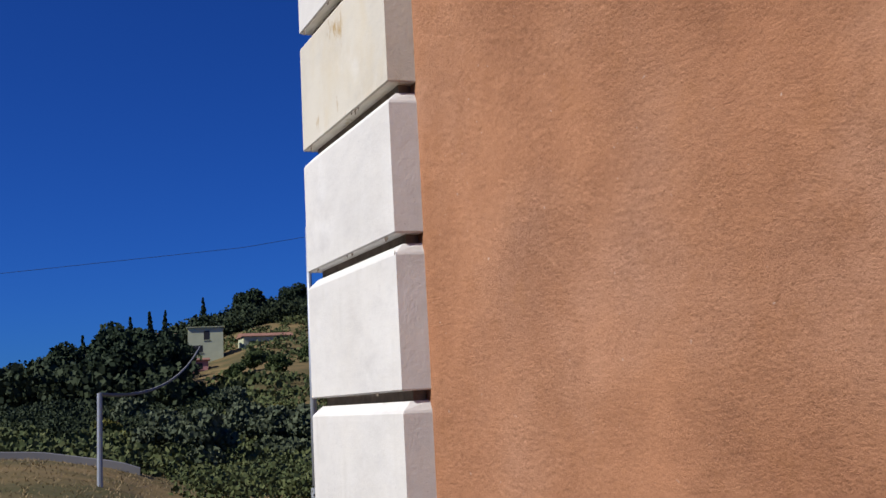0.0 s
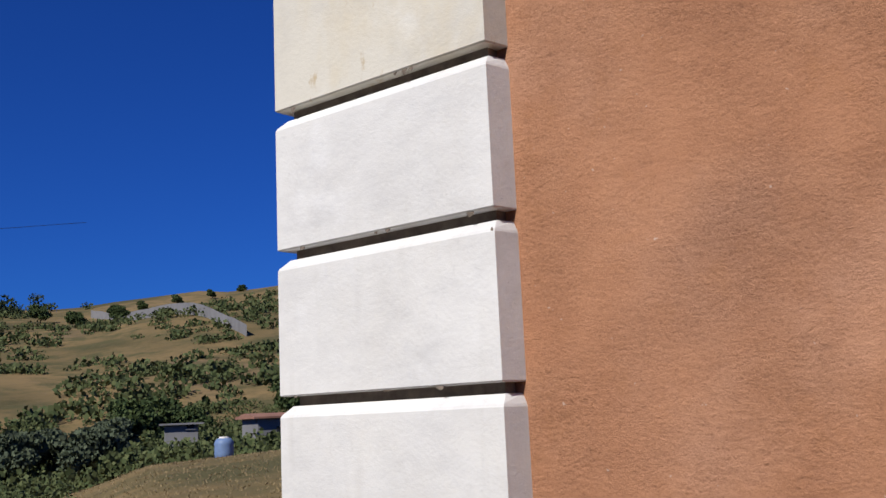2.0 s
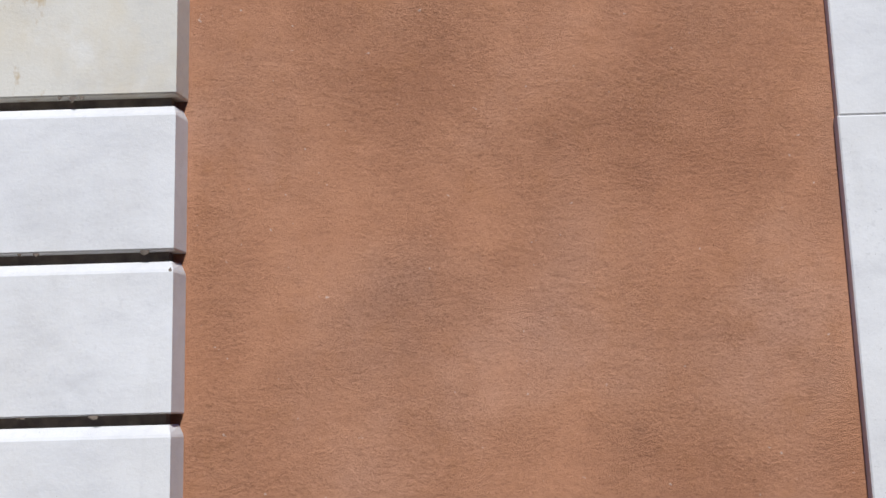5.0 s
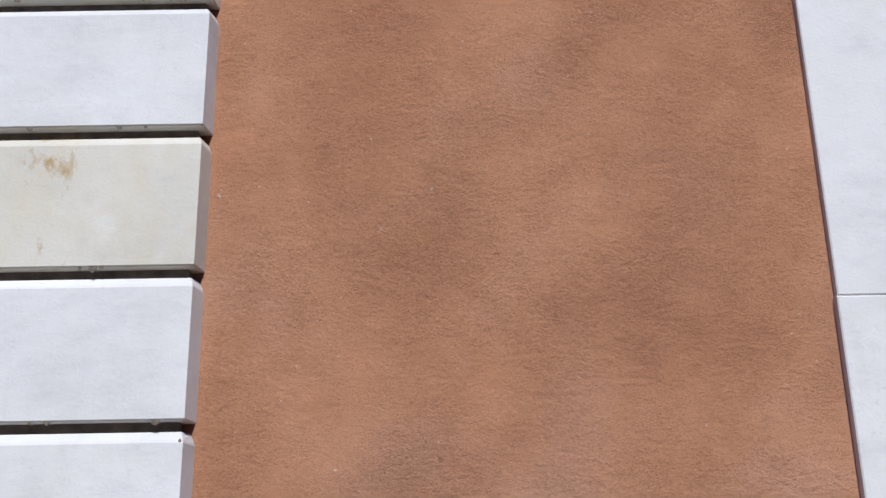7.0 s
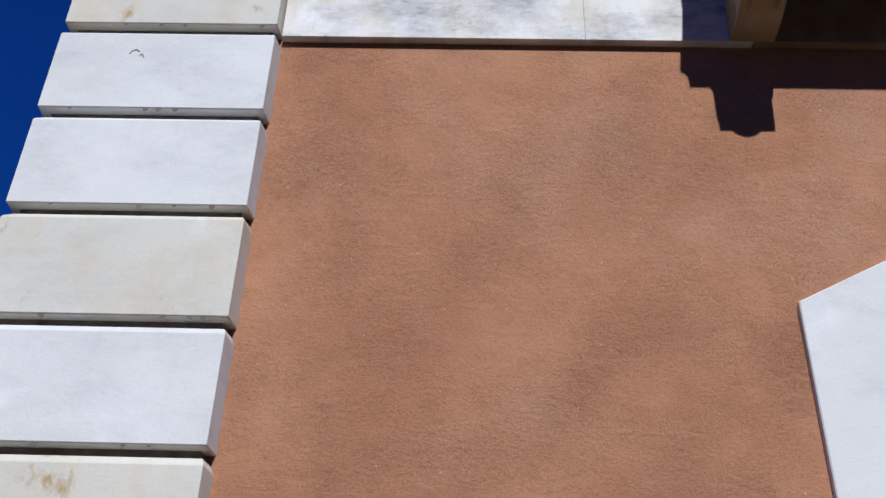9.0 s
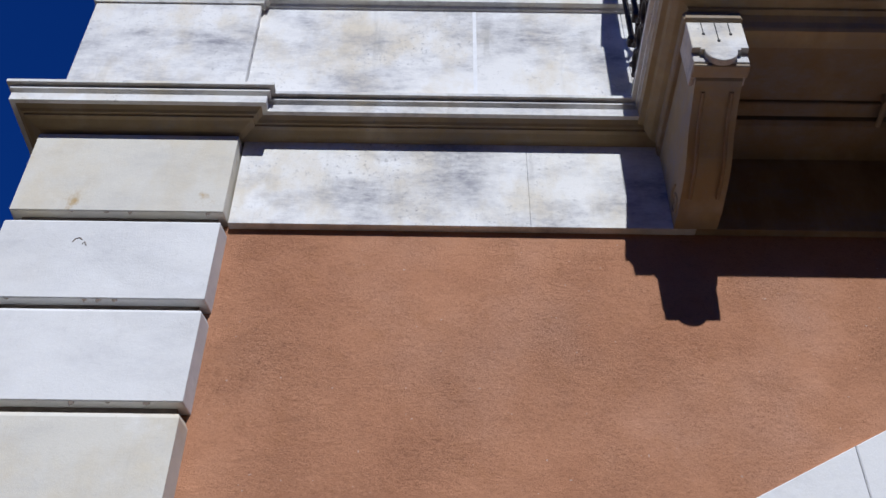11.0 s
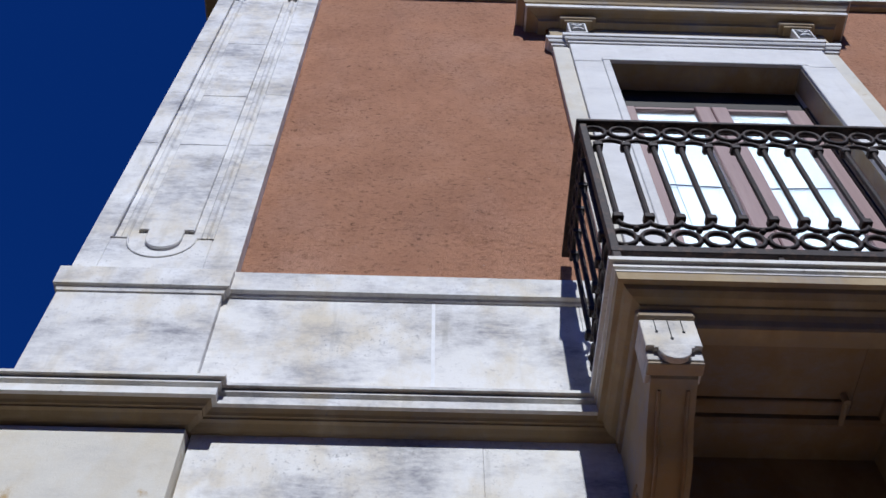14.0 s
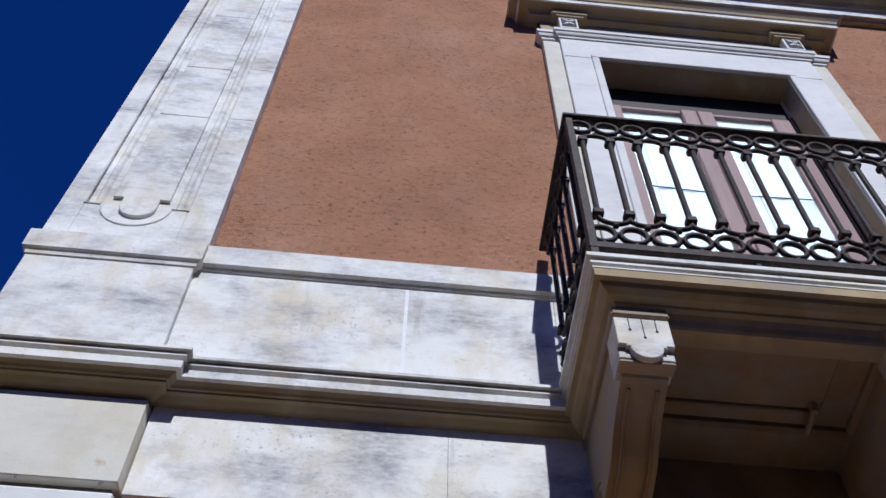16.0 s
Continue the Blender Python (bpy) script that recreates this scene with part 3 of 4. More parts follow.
# ---- balcony ----
BL, BR, BF, BT = 1.258, 2 * MID - 1.258, -0.582, 4.250
balcony = thing("balcony", "weathered limestone balcony slab with moulded edges on carved consoles", "balcony", at=(MID, 0, 4.07))
# slab, soffit panels and wall bracket carry balcony shade in their stained colour
part("slab", box(BL + 0.12, BR - 0.12, BF + 0.12, 0.19, 4.100, BT - 0.004), SOFFIT_SHADE, balcony)
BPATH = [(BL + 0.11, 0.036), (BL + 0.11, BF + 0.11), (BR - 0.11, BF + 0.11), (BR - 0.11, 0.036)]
# lower edge moulding: soot, with underside shade put into the colour
part("bed_moulding", sweep(BPATH, [(-0.05, 4.066), (-0.012, 4.066), (-0.006, 4.074), (0.0, 4.092), (0.012, 4.108), (0.026, 4.114), (0.028, 4.122), (0.050, 4.128), (0.068, 4.140), (0.074, 4.154), (0.091, 4.156), (0.092, 4.1925)], 0.07), STAIN_SHADE, balcony, "lower moulding with soot and shade in its colour")
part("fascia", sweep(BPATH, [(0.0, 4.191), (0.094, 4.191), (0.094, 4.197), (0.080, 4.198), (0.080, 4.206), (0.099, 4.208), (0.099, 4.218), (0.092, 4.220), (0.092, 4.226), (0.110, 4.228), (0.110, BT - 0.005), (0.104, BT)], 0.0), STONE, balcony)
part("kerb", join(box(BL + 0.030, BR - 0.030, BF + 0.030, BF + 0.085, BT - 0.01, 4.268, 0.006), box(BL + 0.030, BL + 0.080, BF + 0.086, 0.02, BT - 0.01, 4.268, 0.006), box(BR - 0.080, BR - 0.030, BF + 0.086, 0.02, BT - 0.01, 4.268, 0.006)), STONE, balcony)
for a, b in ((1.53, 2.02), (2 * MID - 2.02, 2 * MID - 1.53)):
    part("soffit_panel", box(a, b, BF + 0.155, -0.190, 4.088, 4.11, 0.005), SOFFIT_SHADE, balcony)
    part("soffit_panel", box(a, b, -0.182, -0.128, 4.084, 4.11, 0.004), SOFFIT_SHADE, balcony)
part("wall_bracket", box(BL + 0.08, BR - 0.08, -0.118, 0.05, 4.068, 4.13, 0.012), SOFFIT_SHADE, balcony)


def console_side(x0, x1):
    """An S-shaped bracket, deep at the top and running back to the wall."""
    F = -0.462
    pts = [(0.05, 4.10), (F, 4.10), (F, 3.911), (F + 0.040, 3.905), (F + 0.048, 3.896)]
    for k in range(1, 15):
        s = k / 14
        pts.append((F + 0.05 + s * 0.375 + 0.030 * math.sin(s * 2 * math.pi), 3.896 - 0.138 * s - 0.012 * math.sin(s * math.pi)))
    pts += [(0.012, 3.758), (0.05, 3.758)]
    bm = bmesh.new()
    f = bm.faces.new([bm.verts.new((x0, y, z)) for y, z in pts])
    r = bmesh.ops.extrude_face_region(bm, geom=[f])
    bmesh.ops.translate(bm, vec=(x1 - x0, 0, 0), verts=[v for v in r["geom"] if isinstance(v, bmesh.types.BMVert)])
    return bm


def shifted(dx):
    def move(bm):
        bmesh.ops.translate(bm, vec=(dx, 0, 0), verts=bm.verts)
        return bm
    return move


X0, X1, F = 1.334, 1.488, -0.462
XM = (X0 + X1) / 2
for dx in (0.0, 2.124 - X0, 2 * MID - X1 - X0):
    f = shifted(dx)
    # console body darkened by colour for the shade beneath the slab
    con = part("console", f(console_side(X0 + 0.012, X1 - 0.012)), STAIN_SHADE, balcony, "carved limestone console bracket")
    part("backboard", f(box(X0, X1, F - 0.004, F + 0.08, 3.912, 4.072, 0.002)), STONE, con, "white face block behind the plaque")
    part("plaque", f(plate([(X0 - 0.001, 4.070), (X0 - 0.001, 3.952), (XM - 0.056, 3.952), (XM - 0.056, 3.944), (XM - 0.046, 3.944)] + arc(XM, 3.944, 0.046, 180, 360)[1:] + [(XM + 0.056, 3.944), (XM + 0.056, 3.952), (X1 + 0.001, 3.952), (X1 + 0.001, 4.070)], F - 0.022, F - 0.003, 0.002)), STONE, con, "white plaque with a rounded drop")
    part("block", f(box(X0 - 0.001, X1 + 0.001, F - 0.001, F + 0.042, 3.900, 3.9115, 0.003)), STAIN_SHADE, con)
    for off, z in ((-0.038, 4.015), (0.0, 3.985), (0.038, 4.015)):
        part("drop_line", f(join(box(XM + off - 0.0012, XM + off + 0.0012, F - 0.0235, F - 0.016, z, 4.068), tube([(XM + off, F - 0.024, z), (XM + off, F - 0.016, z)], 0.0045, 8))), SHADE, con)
    # abacus: the shadow above the plaque is put into its colour
    part("abacus", f(box(X0 - 0.006, X1 + 0.006, F - 0.030, 0.0, 4.074, 4.112, 0.006)), SOFFIT_SHADE, con)
    # dark tubes stand in for two grooves, their shade given by colour
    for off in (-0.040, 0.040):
        part("rib", f(tube([(XM + off, F + 0.052 + 0.345 * k / 20 + 0.030 * math.sin(k / 20 * 2 * math.pi), 3.892 - 0.138 * k / 20 - 0.012 * math.sin(k / 20 * math.pi)) for k in range(1, 20)], 0.006, 6)), SOFFIT_SHADE, con)
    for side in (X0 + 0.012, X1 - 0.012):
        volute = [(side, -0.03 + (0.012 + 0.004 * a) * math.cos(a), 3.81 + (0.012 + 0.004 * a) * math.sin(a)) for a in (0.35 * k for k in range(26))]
        part("volute", f(tube(volute, 0.005, 6)), STAIN_SHADE, con)
spout = tagged(part("drain_spout", join(tube([(1.985, -0.125, 4.052), (1.985, -0.205, 4.058)], 0.009, 10), tube([(1.985, -0.210, 4.11), (1.985, -0.210, 4.050)], 0.011, 10)), STAIN_SHADE), "small grey drain pipe under the balcony", "pipe")

# ---- railing ----
RF = -0.550
railing = thing("balcony_railing", "dark wrought-iron railing with ring friezes and slim round bars", "railing", at=(MID, RF, BT))
RL, RR = 1.292, 2 * MID - 1.292
STEP = 0.0985


def ring_mesh(r=0.041, t=0.0085):
    bm = bmesh.new()
    n, s = 20, 6
    rings = []
    for k in range(n):
        a = 2 * math.pi * k / n
        rings.append([bm.verts.new(((r + t * math.cos(b)) * math.cos(a), 1.15 * t * math.sin(b), (r + t * math.cos(b)) * math.sin(a))) for b in (2 * math.pi * j / s for j in range(s))])
    for k in range(n):
        a, b = rings[k], rings[(k + 1) % n]
        for j in range(s):
            bm.faces.new((a[j], a[(j + 1) % s], b[(j + 1) % s], b[j]))
    return finish(bm, "ring", IRON, True)


def arc_mesh(up):
    pts = [(x, 0, z) for x, z in arc(0, 0, 0.0493, 0, 180, 12)]
    pts = [(x, y, (z * 0.72) * (1 if up else -1)) for x, y, z in pts]
    return finish(tube(pts, 0.009, 6), "arch", IRON, True)


def baluster_mesh(z0, z1):
    bm = join(tube([(0, 0, z0 + 0.02), (0, 0, z1 - 0.02)], 0.0100, 10), box(-0.017, 0.017, -0.017, 0.017, z0, z0 + 0.026, 0.003), box(-0.017, 0.017, -0.017, 0.017, z1 - 0.026, z1, 0.003),
              tube([(0, 0, z0 + 0.026), (0, 0, z0 + 0.04)], 0.014, 10, 0.0102), tube([(0, 0, z1 - 0.04), (0, 0, z1 - 0.026)], 0.0102, 10, 0.014))
    return finish(bm, "baluster", IRON, False)


def knob_mesh():
    bm = bmesh.new()
    bmesh.ops.create_uvsphere(bm, u_segments=8, v_segments=6, radius=0.0115)
    return finish(bm, "knob", IRON, True)


RING, ARCH_U, ARCH_D, BAL, KNOB = ring_mesh(), arc_mesh(True), arc_mesh(False), baluster_mesh(4.503, 5.026), knob_mesh()
Z_TOP, Z_BOT = 5.194, 4.300
part("top_rail", box(RL - 0.022, RR + 0.022, RF - 0.024, RF + 0.024, Z_TOP - 0.018, Z_TOP, 0.003), IRON, railing)
part("bottom_rail", box(RL - 0.016, RR + 0.016, RF - 0.016, RF + 0.016, Z_BOT, Z_BOT + 0.034, 0.003), IRON, railing)


def place(mesh, name, m):
    ob = new(name, mesh)
    ob.parent = railing
    ob.matrix_parent_inverse = railing.matrix_basis.inverted()
    ob.matrix_basis = m
    return ob


def run(spot, turn, n, first):
    """Balusters, rings and arches along one side; spot(d) gives the plan place at distance d."""
    for k in range(n):
        d = first + k * STEP
        x, y = spot(d)
        place(BAL, "baluster", pose(x, y, 0, 0, 0, turn))
        x, y = spot(d + STEP / 2)
        if k < n - 1:
            place(ARCH_U, "arch", pose(x, y, 5.028, 0, 0, turn))
            place(ARCH_D, "arch", pose(x, y, 4.501, 0, 0, turn))
        x, y = spot(d)
        for z in (5.124, 4.398):
            place(RING, "ring", pose(x, y, z, 0, 0, turn))
            xk, yk = spot(d + STEP / 2)
            place(KNOB, "knob", pose(xk, yk, z))
            place(KNOB, "knob", pose(x, y, 5.172 if z > 5 else 4.344))
            place(KNOB, "knob", pose(xk, yk, 5.068 if z > 5 else 4.454))


run(lambda d: (RL + d, RF), 0, 20, 0.037)
for X in (RL, RR):
    run(lambda d: (X, RF + d), 90, 5, 0.07)
    part("side_top_rail", box(X - 0.022, X + 0.022, RF + 0.025, 0.03, Z_TOP - 0.018, Z_TOP, 0.003), IRON, railing)
    part("side_bottom_rail", box(X - 0.016, X + 0.016, RF + 0.017, 0.03, Z_BOT, Z_BOT + 0.034, 0.003), IRON, railing)
    part("corner_post", box(X - 0.014, X + 0.014, RF - 0.014, RF + 0.014, BT, Z_TOP - 0.018, 0.003), IRON, railing)
    for y in (-0.2,):
        part("foot", box(X - 0.008, X + 0.008, y - 0.008, y + 0.008, BT, Z_BOT), IRON, railing)
for k in range(5):
    x = RL + (RR - RL) * k / 4
    part("foot", box(x - 0.008, x + 0.008, RF - 0.008, RF + 0.008, BT, Z_BOT + 0.004), IRON, railing)

# ---- the land ----
RIDGE = [(90, 9), (110, 9.4), (125, 9.3), (131, 8.3), (135.6, 8.0), (138, 7.7), (140, 7.5), (142, 7.3), (144, 7.4), (146, 7.1), (148, 6.8), (150.5, 6.4), (152, 6.4), (154.5, 6.4), (157, 5.6), (160, 5.3), (163, 5.3), (165, 5.3), (167, 4.9), (169, 4.4), (171.5, 3.5), (175, 2.3), (180, 1.1), (190, 0.5), (360, 0.5), (450, 9)]
NEAR = [(90, 1), (125, -0.6), (131, -0.8), (138, -1.1), (140, -1.4), (147, -1.9), (150, -3.0), (160, -4.3), (169, -3.8), (172, -2.6), (176, -1.8), (182, -1.4), (188, -2.6), (200, -2.9), (360, -2.9), (450, 1)]
EYE = Vector((1.4, -1.4, 1.38))


def curve(table, az):
    az = az % 360
    az = az + 360 if az < 90 else az
    for (a, u), (b, v) in zip(table, table[1:]):
        if a <= az <= b:
            return u + (v - u) * (az - a) / (b - a)
    return table[-1][1]


def land_z(x, y):
    dx, dy = x - EYE.x, y - EYE.y
    r, az = math.hypot(dx, dy), math.degrees(math.atan2(dy, dx))
    near = EYE.z + 36 * math.tan(radians(curve(NEAR, az)))
    ridge = EYE.z + 330 * math.tan(radians(curve(RIDGE, az)))
    valley = min(near, 1.0) - 1.2
    rough = noise.noise(Vector((x * 0.02, y * 0.02, 0))) * 3.0 + noise.noise(Vector((x * 0.06, y * 0.06, 3))) * 1.0
    stops = [(0, GROUND), (9, GROUND), (36, near), (56, valley), (95, valley + 1.2), (330, ridge), (420, ridge - 6), (900, ridge - 60), (3000, -160)]
    for (a, u), (b, v) in zip(stops, stops[1:]):
        if a <= r <= b:
            s = (r - a) / (b - a)
            s = s * s * (3 - 2 * s) if b < 100 else s
            return u + (v - u) * s + rough * min(max((r - 60) / 150, 0), 1) * (1 if r < 330 else 0.3)
    return -160


def build_land():
    bm = bmesh.new()
    radii = [0.0, 4, 8, 11, 14, 18, 22, 26, 30, 34, 38, 43, 48, 54, 60, 68, 78, 90, 105, 122, 140, 160, 182, 205, 230, 255, 280, 305, 330, 360, 400, 470, 600, 900, 1600, 3000]
    n = 240
    hub = bm.verts.new((EYE.x, EYE.y, GROUND))
    last = None
    for r in radii[1:]:
        ring = []
        for k in range(n):
            a = 2 * math.pi * k / n
            x, y = EYE.x + r * math.cos(a), EYE.y + r * math.sin(a)
            ring.append(bm.verts.new((x, y, land_z(x, y))))
        for k in range(n):
            if last is None:
                bm.faces.new((hub, ring[k], ring[(k + 1) % n]))
            else:
                bm.faces.new((last[k], ring[k], ring[(k + 1) % n], last[(k + 1) % n]))
        last = ring
    return bm


def forecourt():
    bm = bmesh.new()
    rim = [bm.verts.new((x, y, GROUND + 0.02)) for x, y in ((-6, 6), (-6, -2), (-4, -12), (0, -60), (60, -60), (60, 6))]
    f = bm.faces.new(rim)
    r = bmesh.ops.extrude_face_region(bm, geom=[f])
    bmesh.ops.translate(bm, vec=(0, 0, -0.12), verts=[v for v in r["geom"] if isinstance(v, bmesh.types.BMVert)])
    return bm


# unseen ground sheet; its ochre is picked to bounce warm light upward
tagged(part("pavement", forecourt(), make_plain("bounce_paving", (0.150, 0.115, 0.075), 0.95, 0, 0.3, 3.0, 0.003)), "unseen ochre ground sheet added to set the bounced light", "pavement", kind="structure")
tagged(part("ground", build_land(), LAND, smooth=True), "dry grassy ground rising to a scrubby hillside", "ground", kind="structure")


def at_dir(az, r):
    x, y = EYE.x + r * math.cos(radians(az)), EYE.y + r * math.sin(radians(az))
    return x, y, land_z(x, y)


rng = random.Random(4)


def clumps(bm, centre, size, count, leaf, rng):
    """Small tilted leaf quads scattered in a lumpy volume."""
    for _ in range(count):
        v = Vector((rng.gauss(0, 1), rng.gauss(0, 1), rng.gauss(0, 1))).normalized() * rng.random() ** 0.4
        p = Vector(centre) + Vector((v.x * size[0], v.y * size[1], v.z * size[2]))
        q = Euler((rng.uniform(0, 6), rng.uniform(0, 6), rng.uniform(0, 6))).to_matrix()
        s = leaf * rng.uniform(0.6, 1.4)
        vs = [bm.verts.new(p + q @ Vector(c) * s) for c in ((-0.5, -0.6, 0), (0.6, -0.35, 0.15), (0.45, 0.6, 0), (-0.6, 0.4, -0.15))]
        bm.faces.new(vs)


def broad_tree(leaf_mat, h, w, seed, low=0.35):
    r = random.Random(seed)
    t = thing("tree", "", "tree")
    part("trunk", join(tube([(0, 0, -0.3), (0.05 * w, 0, h * 0.3), (0, 0.06 * w, h * 0.6)], 0.035 * h, 7, 0.015 * h),
                       *[tube([(0, 0, h * 0.3), (math.cos(a) * w * 0.25, math.sin(a) * w * 0.25, h * 0.62)], 0.018 * h, 5, 0.008 * h) for a in (0.5, 2.4, 4.4)]), BARK, t)
    bm = bmesh.new()
    for _ in range(9):
        a, q = r.uniform(0, 6.28), r.uniform(0, 0.33)
        clumps(bm, (math.cos(a) * w * q, math.sin(a) * w * q, h * r.uniform(low, 0.86)), (w * 0.23, w * 0.23, h * 0.16), 420, 0.036 * w, r)
    part("crown", bm, leaf_mat, t)
    return t


def conifer(h, w, seed):
    r = random.Random(seed)
    t = thing("tree", "", "tree")
    part("trunk", tube([(0, 0, -0.3), (0, 0, h * 0.95)], 0.025 * h, 7, 0.004 * h), BARK, t)
    bm = bmesh.new()
    for k in range(16):
        s = k / 16
        for _ in range(4):
            a = r.uniform(0, 6.28)
            q = w * 0.5 * (1 - s) * r.uniform(0.5, 1.0)
            clumps(bm, (math.cos(a) * q * 0.7, math.sin(a) * q * 0.7, h * (0.12 + 0.86 * s)), (w * 0.16 * (1.1 - s), w * 0.16 * (1.1 - s), h * 0.04), 40, 0.05 * w, r)
    part("crown", bm, LEAF_DARK, t)
    return t


def plant(proto, label, group, spots):
    first = True
    for az, r, s in spots:
        x, y, z = at_dir(az - 0.3, r * rng.uniform(0.93, 1.12))
        m = Matrix.Translation((x, y, z)) @ pose(0, 0, 0, 0, 0, rng.uniform(0, 360)) @ Matrix.Scale(s, 4)
        if first:
            proto.matrix_basis = m
            tagged(proto, label, "", group)
            ob, first = proto, False
        else:
            ob = copy_thing(proto, Matrix.Identity(4))
            ob.matrix_basis = m


plant(conifer(13, 5, 1), "dark green conifer standing on the hillside", "hillside conifers",
      [(175, 235, 0.95), (172.6, 240, 1.0), (171.6, 238, 1.05), (170.8, 245, 0.9), (176.5, 230, 0.7), (168.8, 250, 0.9), (158.2, 290, 0.9), (156.6, 285, 0.8), (160.5, 285, 1.0)])
plant(broad_tree(LEAF_DARK, 9, 9, 3), "dark evergreen tree on the hillside", "hillside evergreens",
      [(166.8, 285, 1.1), (166.2, 290, 1.25), (163.9, 292, 1.15), (163.4, 285, 1.2), (162.2, 290, 1.2), (161.2, 286, 1.1), (160.0, 290, 1.1), (159.2, 280, 1.0), (157.4, 290, 0.9), (155.8, 295, 0.7),
       (178, 215, 0.9), (176.8, 205, 1.1), (175.4, 195, 1.1), (174, 180, 1.1), (172.8, 165, 1.2), (172.4, 150, 1.1), (171.2, 140, 1.0), (171.6, 128, 1.0), (170.8, 112, 0.9), (173.4, 140, 1.1), (176.2, 160, 1.0), (172.0, 170, 1.0), (173.6, 120, 0.9)])
plant(broad_tree(LEAF_MID, 6, 7.0, 5, 0.15), "green broad-leaved tree on the slope", "slope trees",
      [(158.0, 120, 0.5), (161.8, 150, 0.6), (163.2, 160, 0.6), (164.6, 150, 0.6), (166.0, 165, 0.6), (167.2, 150, 0.6), (152.4, 250, 0.9), (150.6, 235, 0.8), (148.4, 260, 0.7), (133.8, 98, 1.3), (135.6, 96, 1.2), (137.2, 100, 1.0), (138.8, 102, 0.9), (131.5, 96, 1.2), (146.0, 92, 0.8), (147.4, 90, 0.8), (144.4, 95, 0.6), (142.0, 300, 0.5), (143.6, 305, 0.5), (139.2, 305, 0.5), (145.4, 300, 0.6), (147.2, 300, 0.6), (136.4, 310, 0.4), (148.8, 300, 0.6)])
plant(broad_tree(LEAF_OLIVE, 4, 5.4, 7, 0.08), "grey-green olive tree at the foot of the slope", "olive trees",
      [(170.6, 70, 0.9), (168.4, 66, 1.0), (166.4, 70, 1.0), (164.6, 64, 0.95), (162.8, 70, 1.0), (161.2, 66, 0.9), (159.4, 70, 0.9), (157.4, 64, 0.9), (155.6, 70, 0.9), (153.8, 66, 0.9), (152.0, 70, 0.85), (150.2, 64, 0.85), (148.6, 68, 0.8), (172.4, 74, 0.9), (166.9, 95, 0.9), (160.8, 100, 0.8), (157.8, 96, 0.8)])
plant(broad_tree(LEAF_YELLOW, 4, 3.4, 9, 0.12), "yellow-green autumn bush on the slope", "autumn bushes",
      [(158.6, 200, 0.9), (164.9, 92, 0.8), (169.4, 72, 0.9), (146.8, 84, 0.5), (173.4, 70, 0.8), (154.6, 170, 0.8), (147.6, 88, 0.45)])


def scrub():
    bm = bmesh.new()
    r = random.Random(11)
    for k in range(3400):
        az, d = r.uniform(122, 181), (r.uniform(80, 325) if k < 2600 else r.uniform(56, 100))
        x, y, z = at_dir(az, d)
        if noise.noise(Vector((x * 0.018, y * 0.018, 7))) + 0.25 * noise.noise(Vector((x * 0.08, y * 0.08, 1))) < 0.03 - (0.3 if az > 160 else 0.16 if az > 152 and d > 150 else 0) - (0.5 if k >= 2600 and az > 142 else 0):
            continue
        w = r.uniform(0.6, 2.2)
        clumps(bm, (x, y, z + w * 0.3), (w * 1.2, w * 1.2, w * 0.55), *((60, 0.23 * w) if d > 110 else (260, 0.10 * w)), r)
    for k in range(110):
        x, y, z = at_dir(r.uniform(151.5, 168.5), r.uniform(27, 52))
        w = r.uniform(0.45, 1.0)
        clumps(bm, (x, y, z + w * 0.3), (w * 1.2, w * 1.2, w * 0.6), 300, 0.10 * w, r)
    return bm


def woods():
    bm = bmesh.new()
    r = random.Random(21)
    for az0, az1, r0, r1, n in ((157.5, 166.5, 262, 318, 280), (166.2, 171.0, 255, 300, 110), (169.9, 179.5, 115, 230, 400), (156, 161, 215, 255, 40), (166, 179, 74, 105, 90), (152, 157.5, 300, 320, 14)):
        for _ in range(n):
            x, y, z = at_dir(r.uniform(az0, az1), r.uniform(r0, r1))
            w = r.uniform(1.6, 3.4) * (1 if r0 > 100 else 0.5)
            for _ in range(3):
                clumps(bm, (x + r.uniform(-1, 1), y + r.uniform(-1, 1), z + w * r.uniform(0.4, 1.5)), (w, w, w * 0.7), *((80, 0.15 * w) if r0 > 100 else (170, 0.09 * w)), r)
    return bm


tagged(part("far_woods", woods(), make_leaf("woodland_leaf", (0.018, 0.032, 0.014), (0.042, 0.058, 0.024))), "dense dark evergreen woods along the ridge", "woods", kind="stuff")
tagged(part("hillside_scrub", scrub(), make_leaf("scrub_leaf", (0.050, 0.072, 0.024), (0.115, 0.128, 0.046))), "olive-green scrub scattered over the dry slope", "scrub", kind="stuff")


def grass():
    bm = bmesh.new()
    r = random.Random(12)
    for _ in range(9000):
        az, d = r.uniform(128, 180), r.uniform(14, 44)
        x, y, z = at_dir(az, d)
        h, a = r.uniform(0.02, 0.07), r.uniform(0, 6.28)
        w = 0.022
        for b in (0, 1.6):
            dx, dy = math.cos(a + b) * w, math.sin(a + b) * w
            lx, ly = r.uniform(-0.1, 0.1), r.uniform(-0.1, 0.1)
            bm.faces.new([bm.verts.new(p) for p in ((x - dx, y - dy, z - 0.03), (x + dx, y + dy, z - 0.03), (x + lx, y + ly, z + h))])
    return bm


tagged(part("dry_grass", grass(), make_leaf("dry_straw", (0.24, 0.175, 0.088), (0.33, 0.245, 0.130))), "pale dry grass tufts over the field", "grass", kind="stuff")


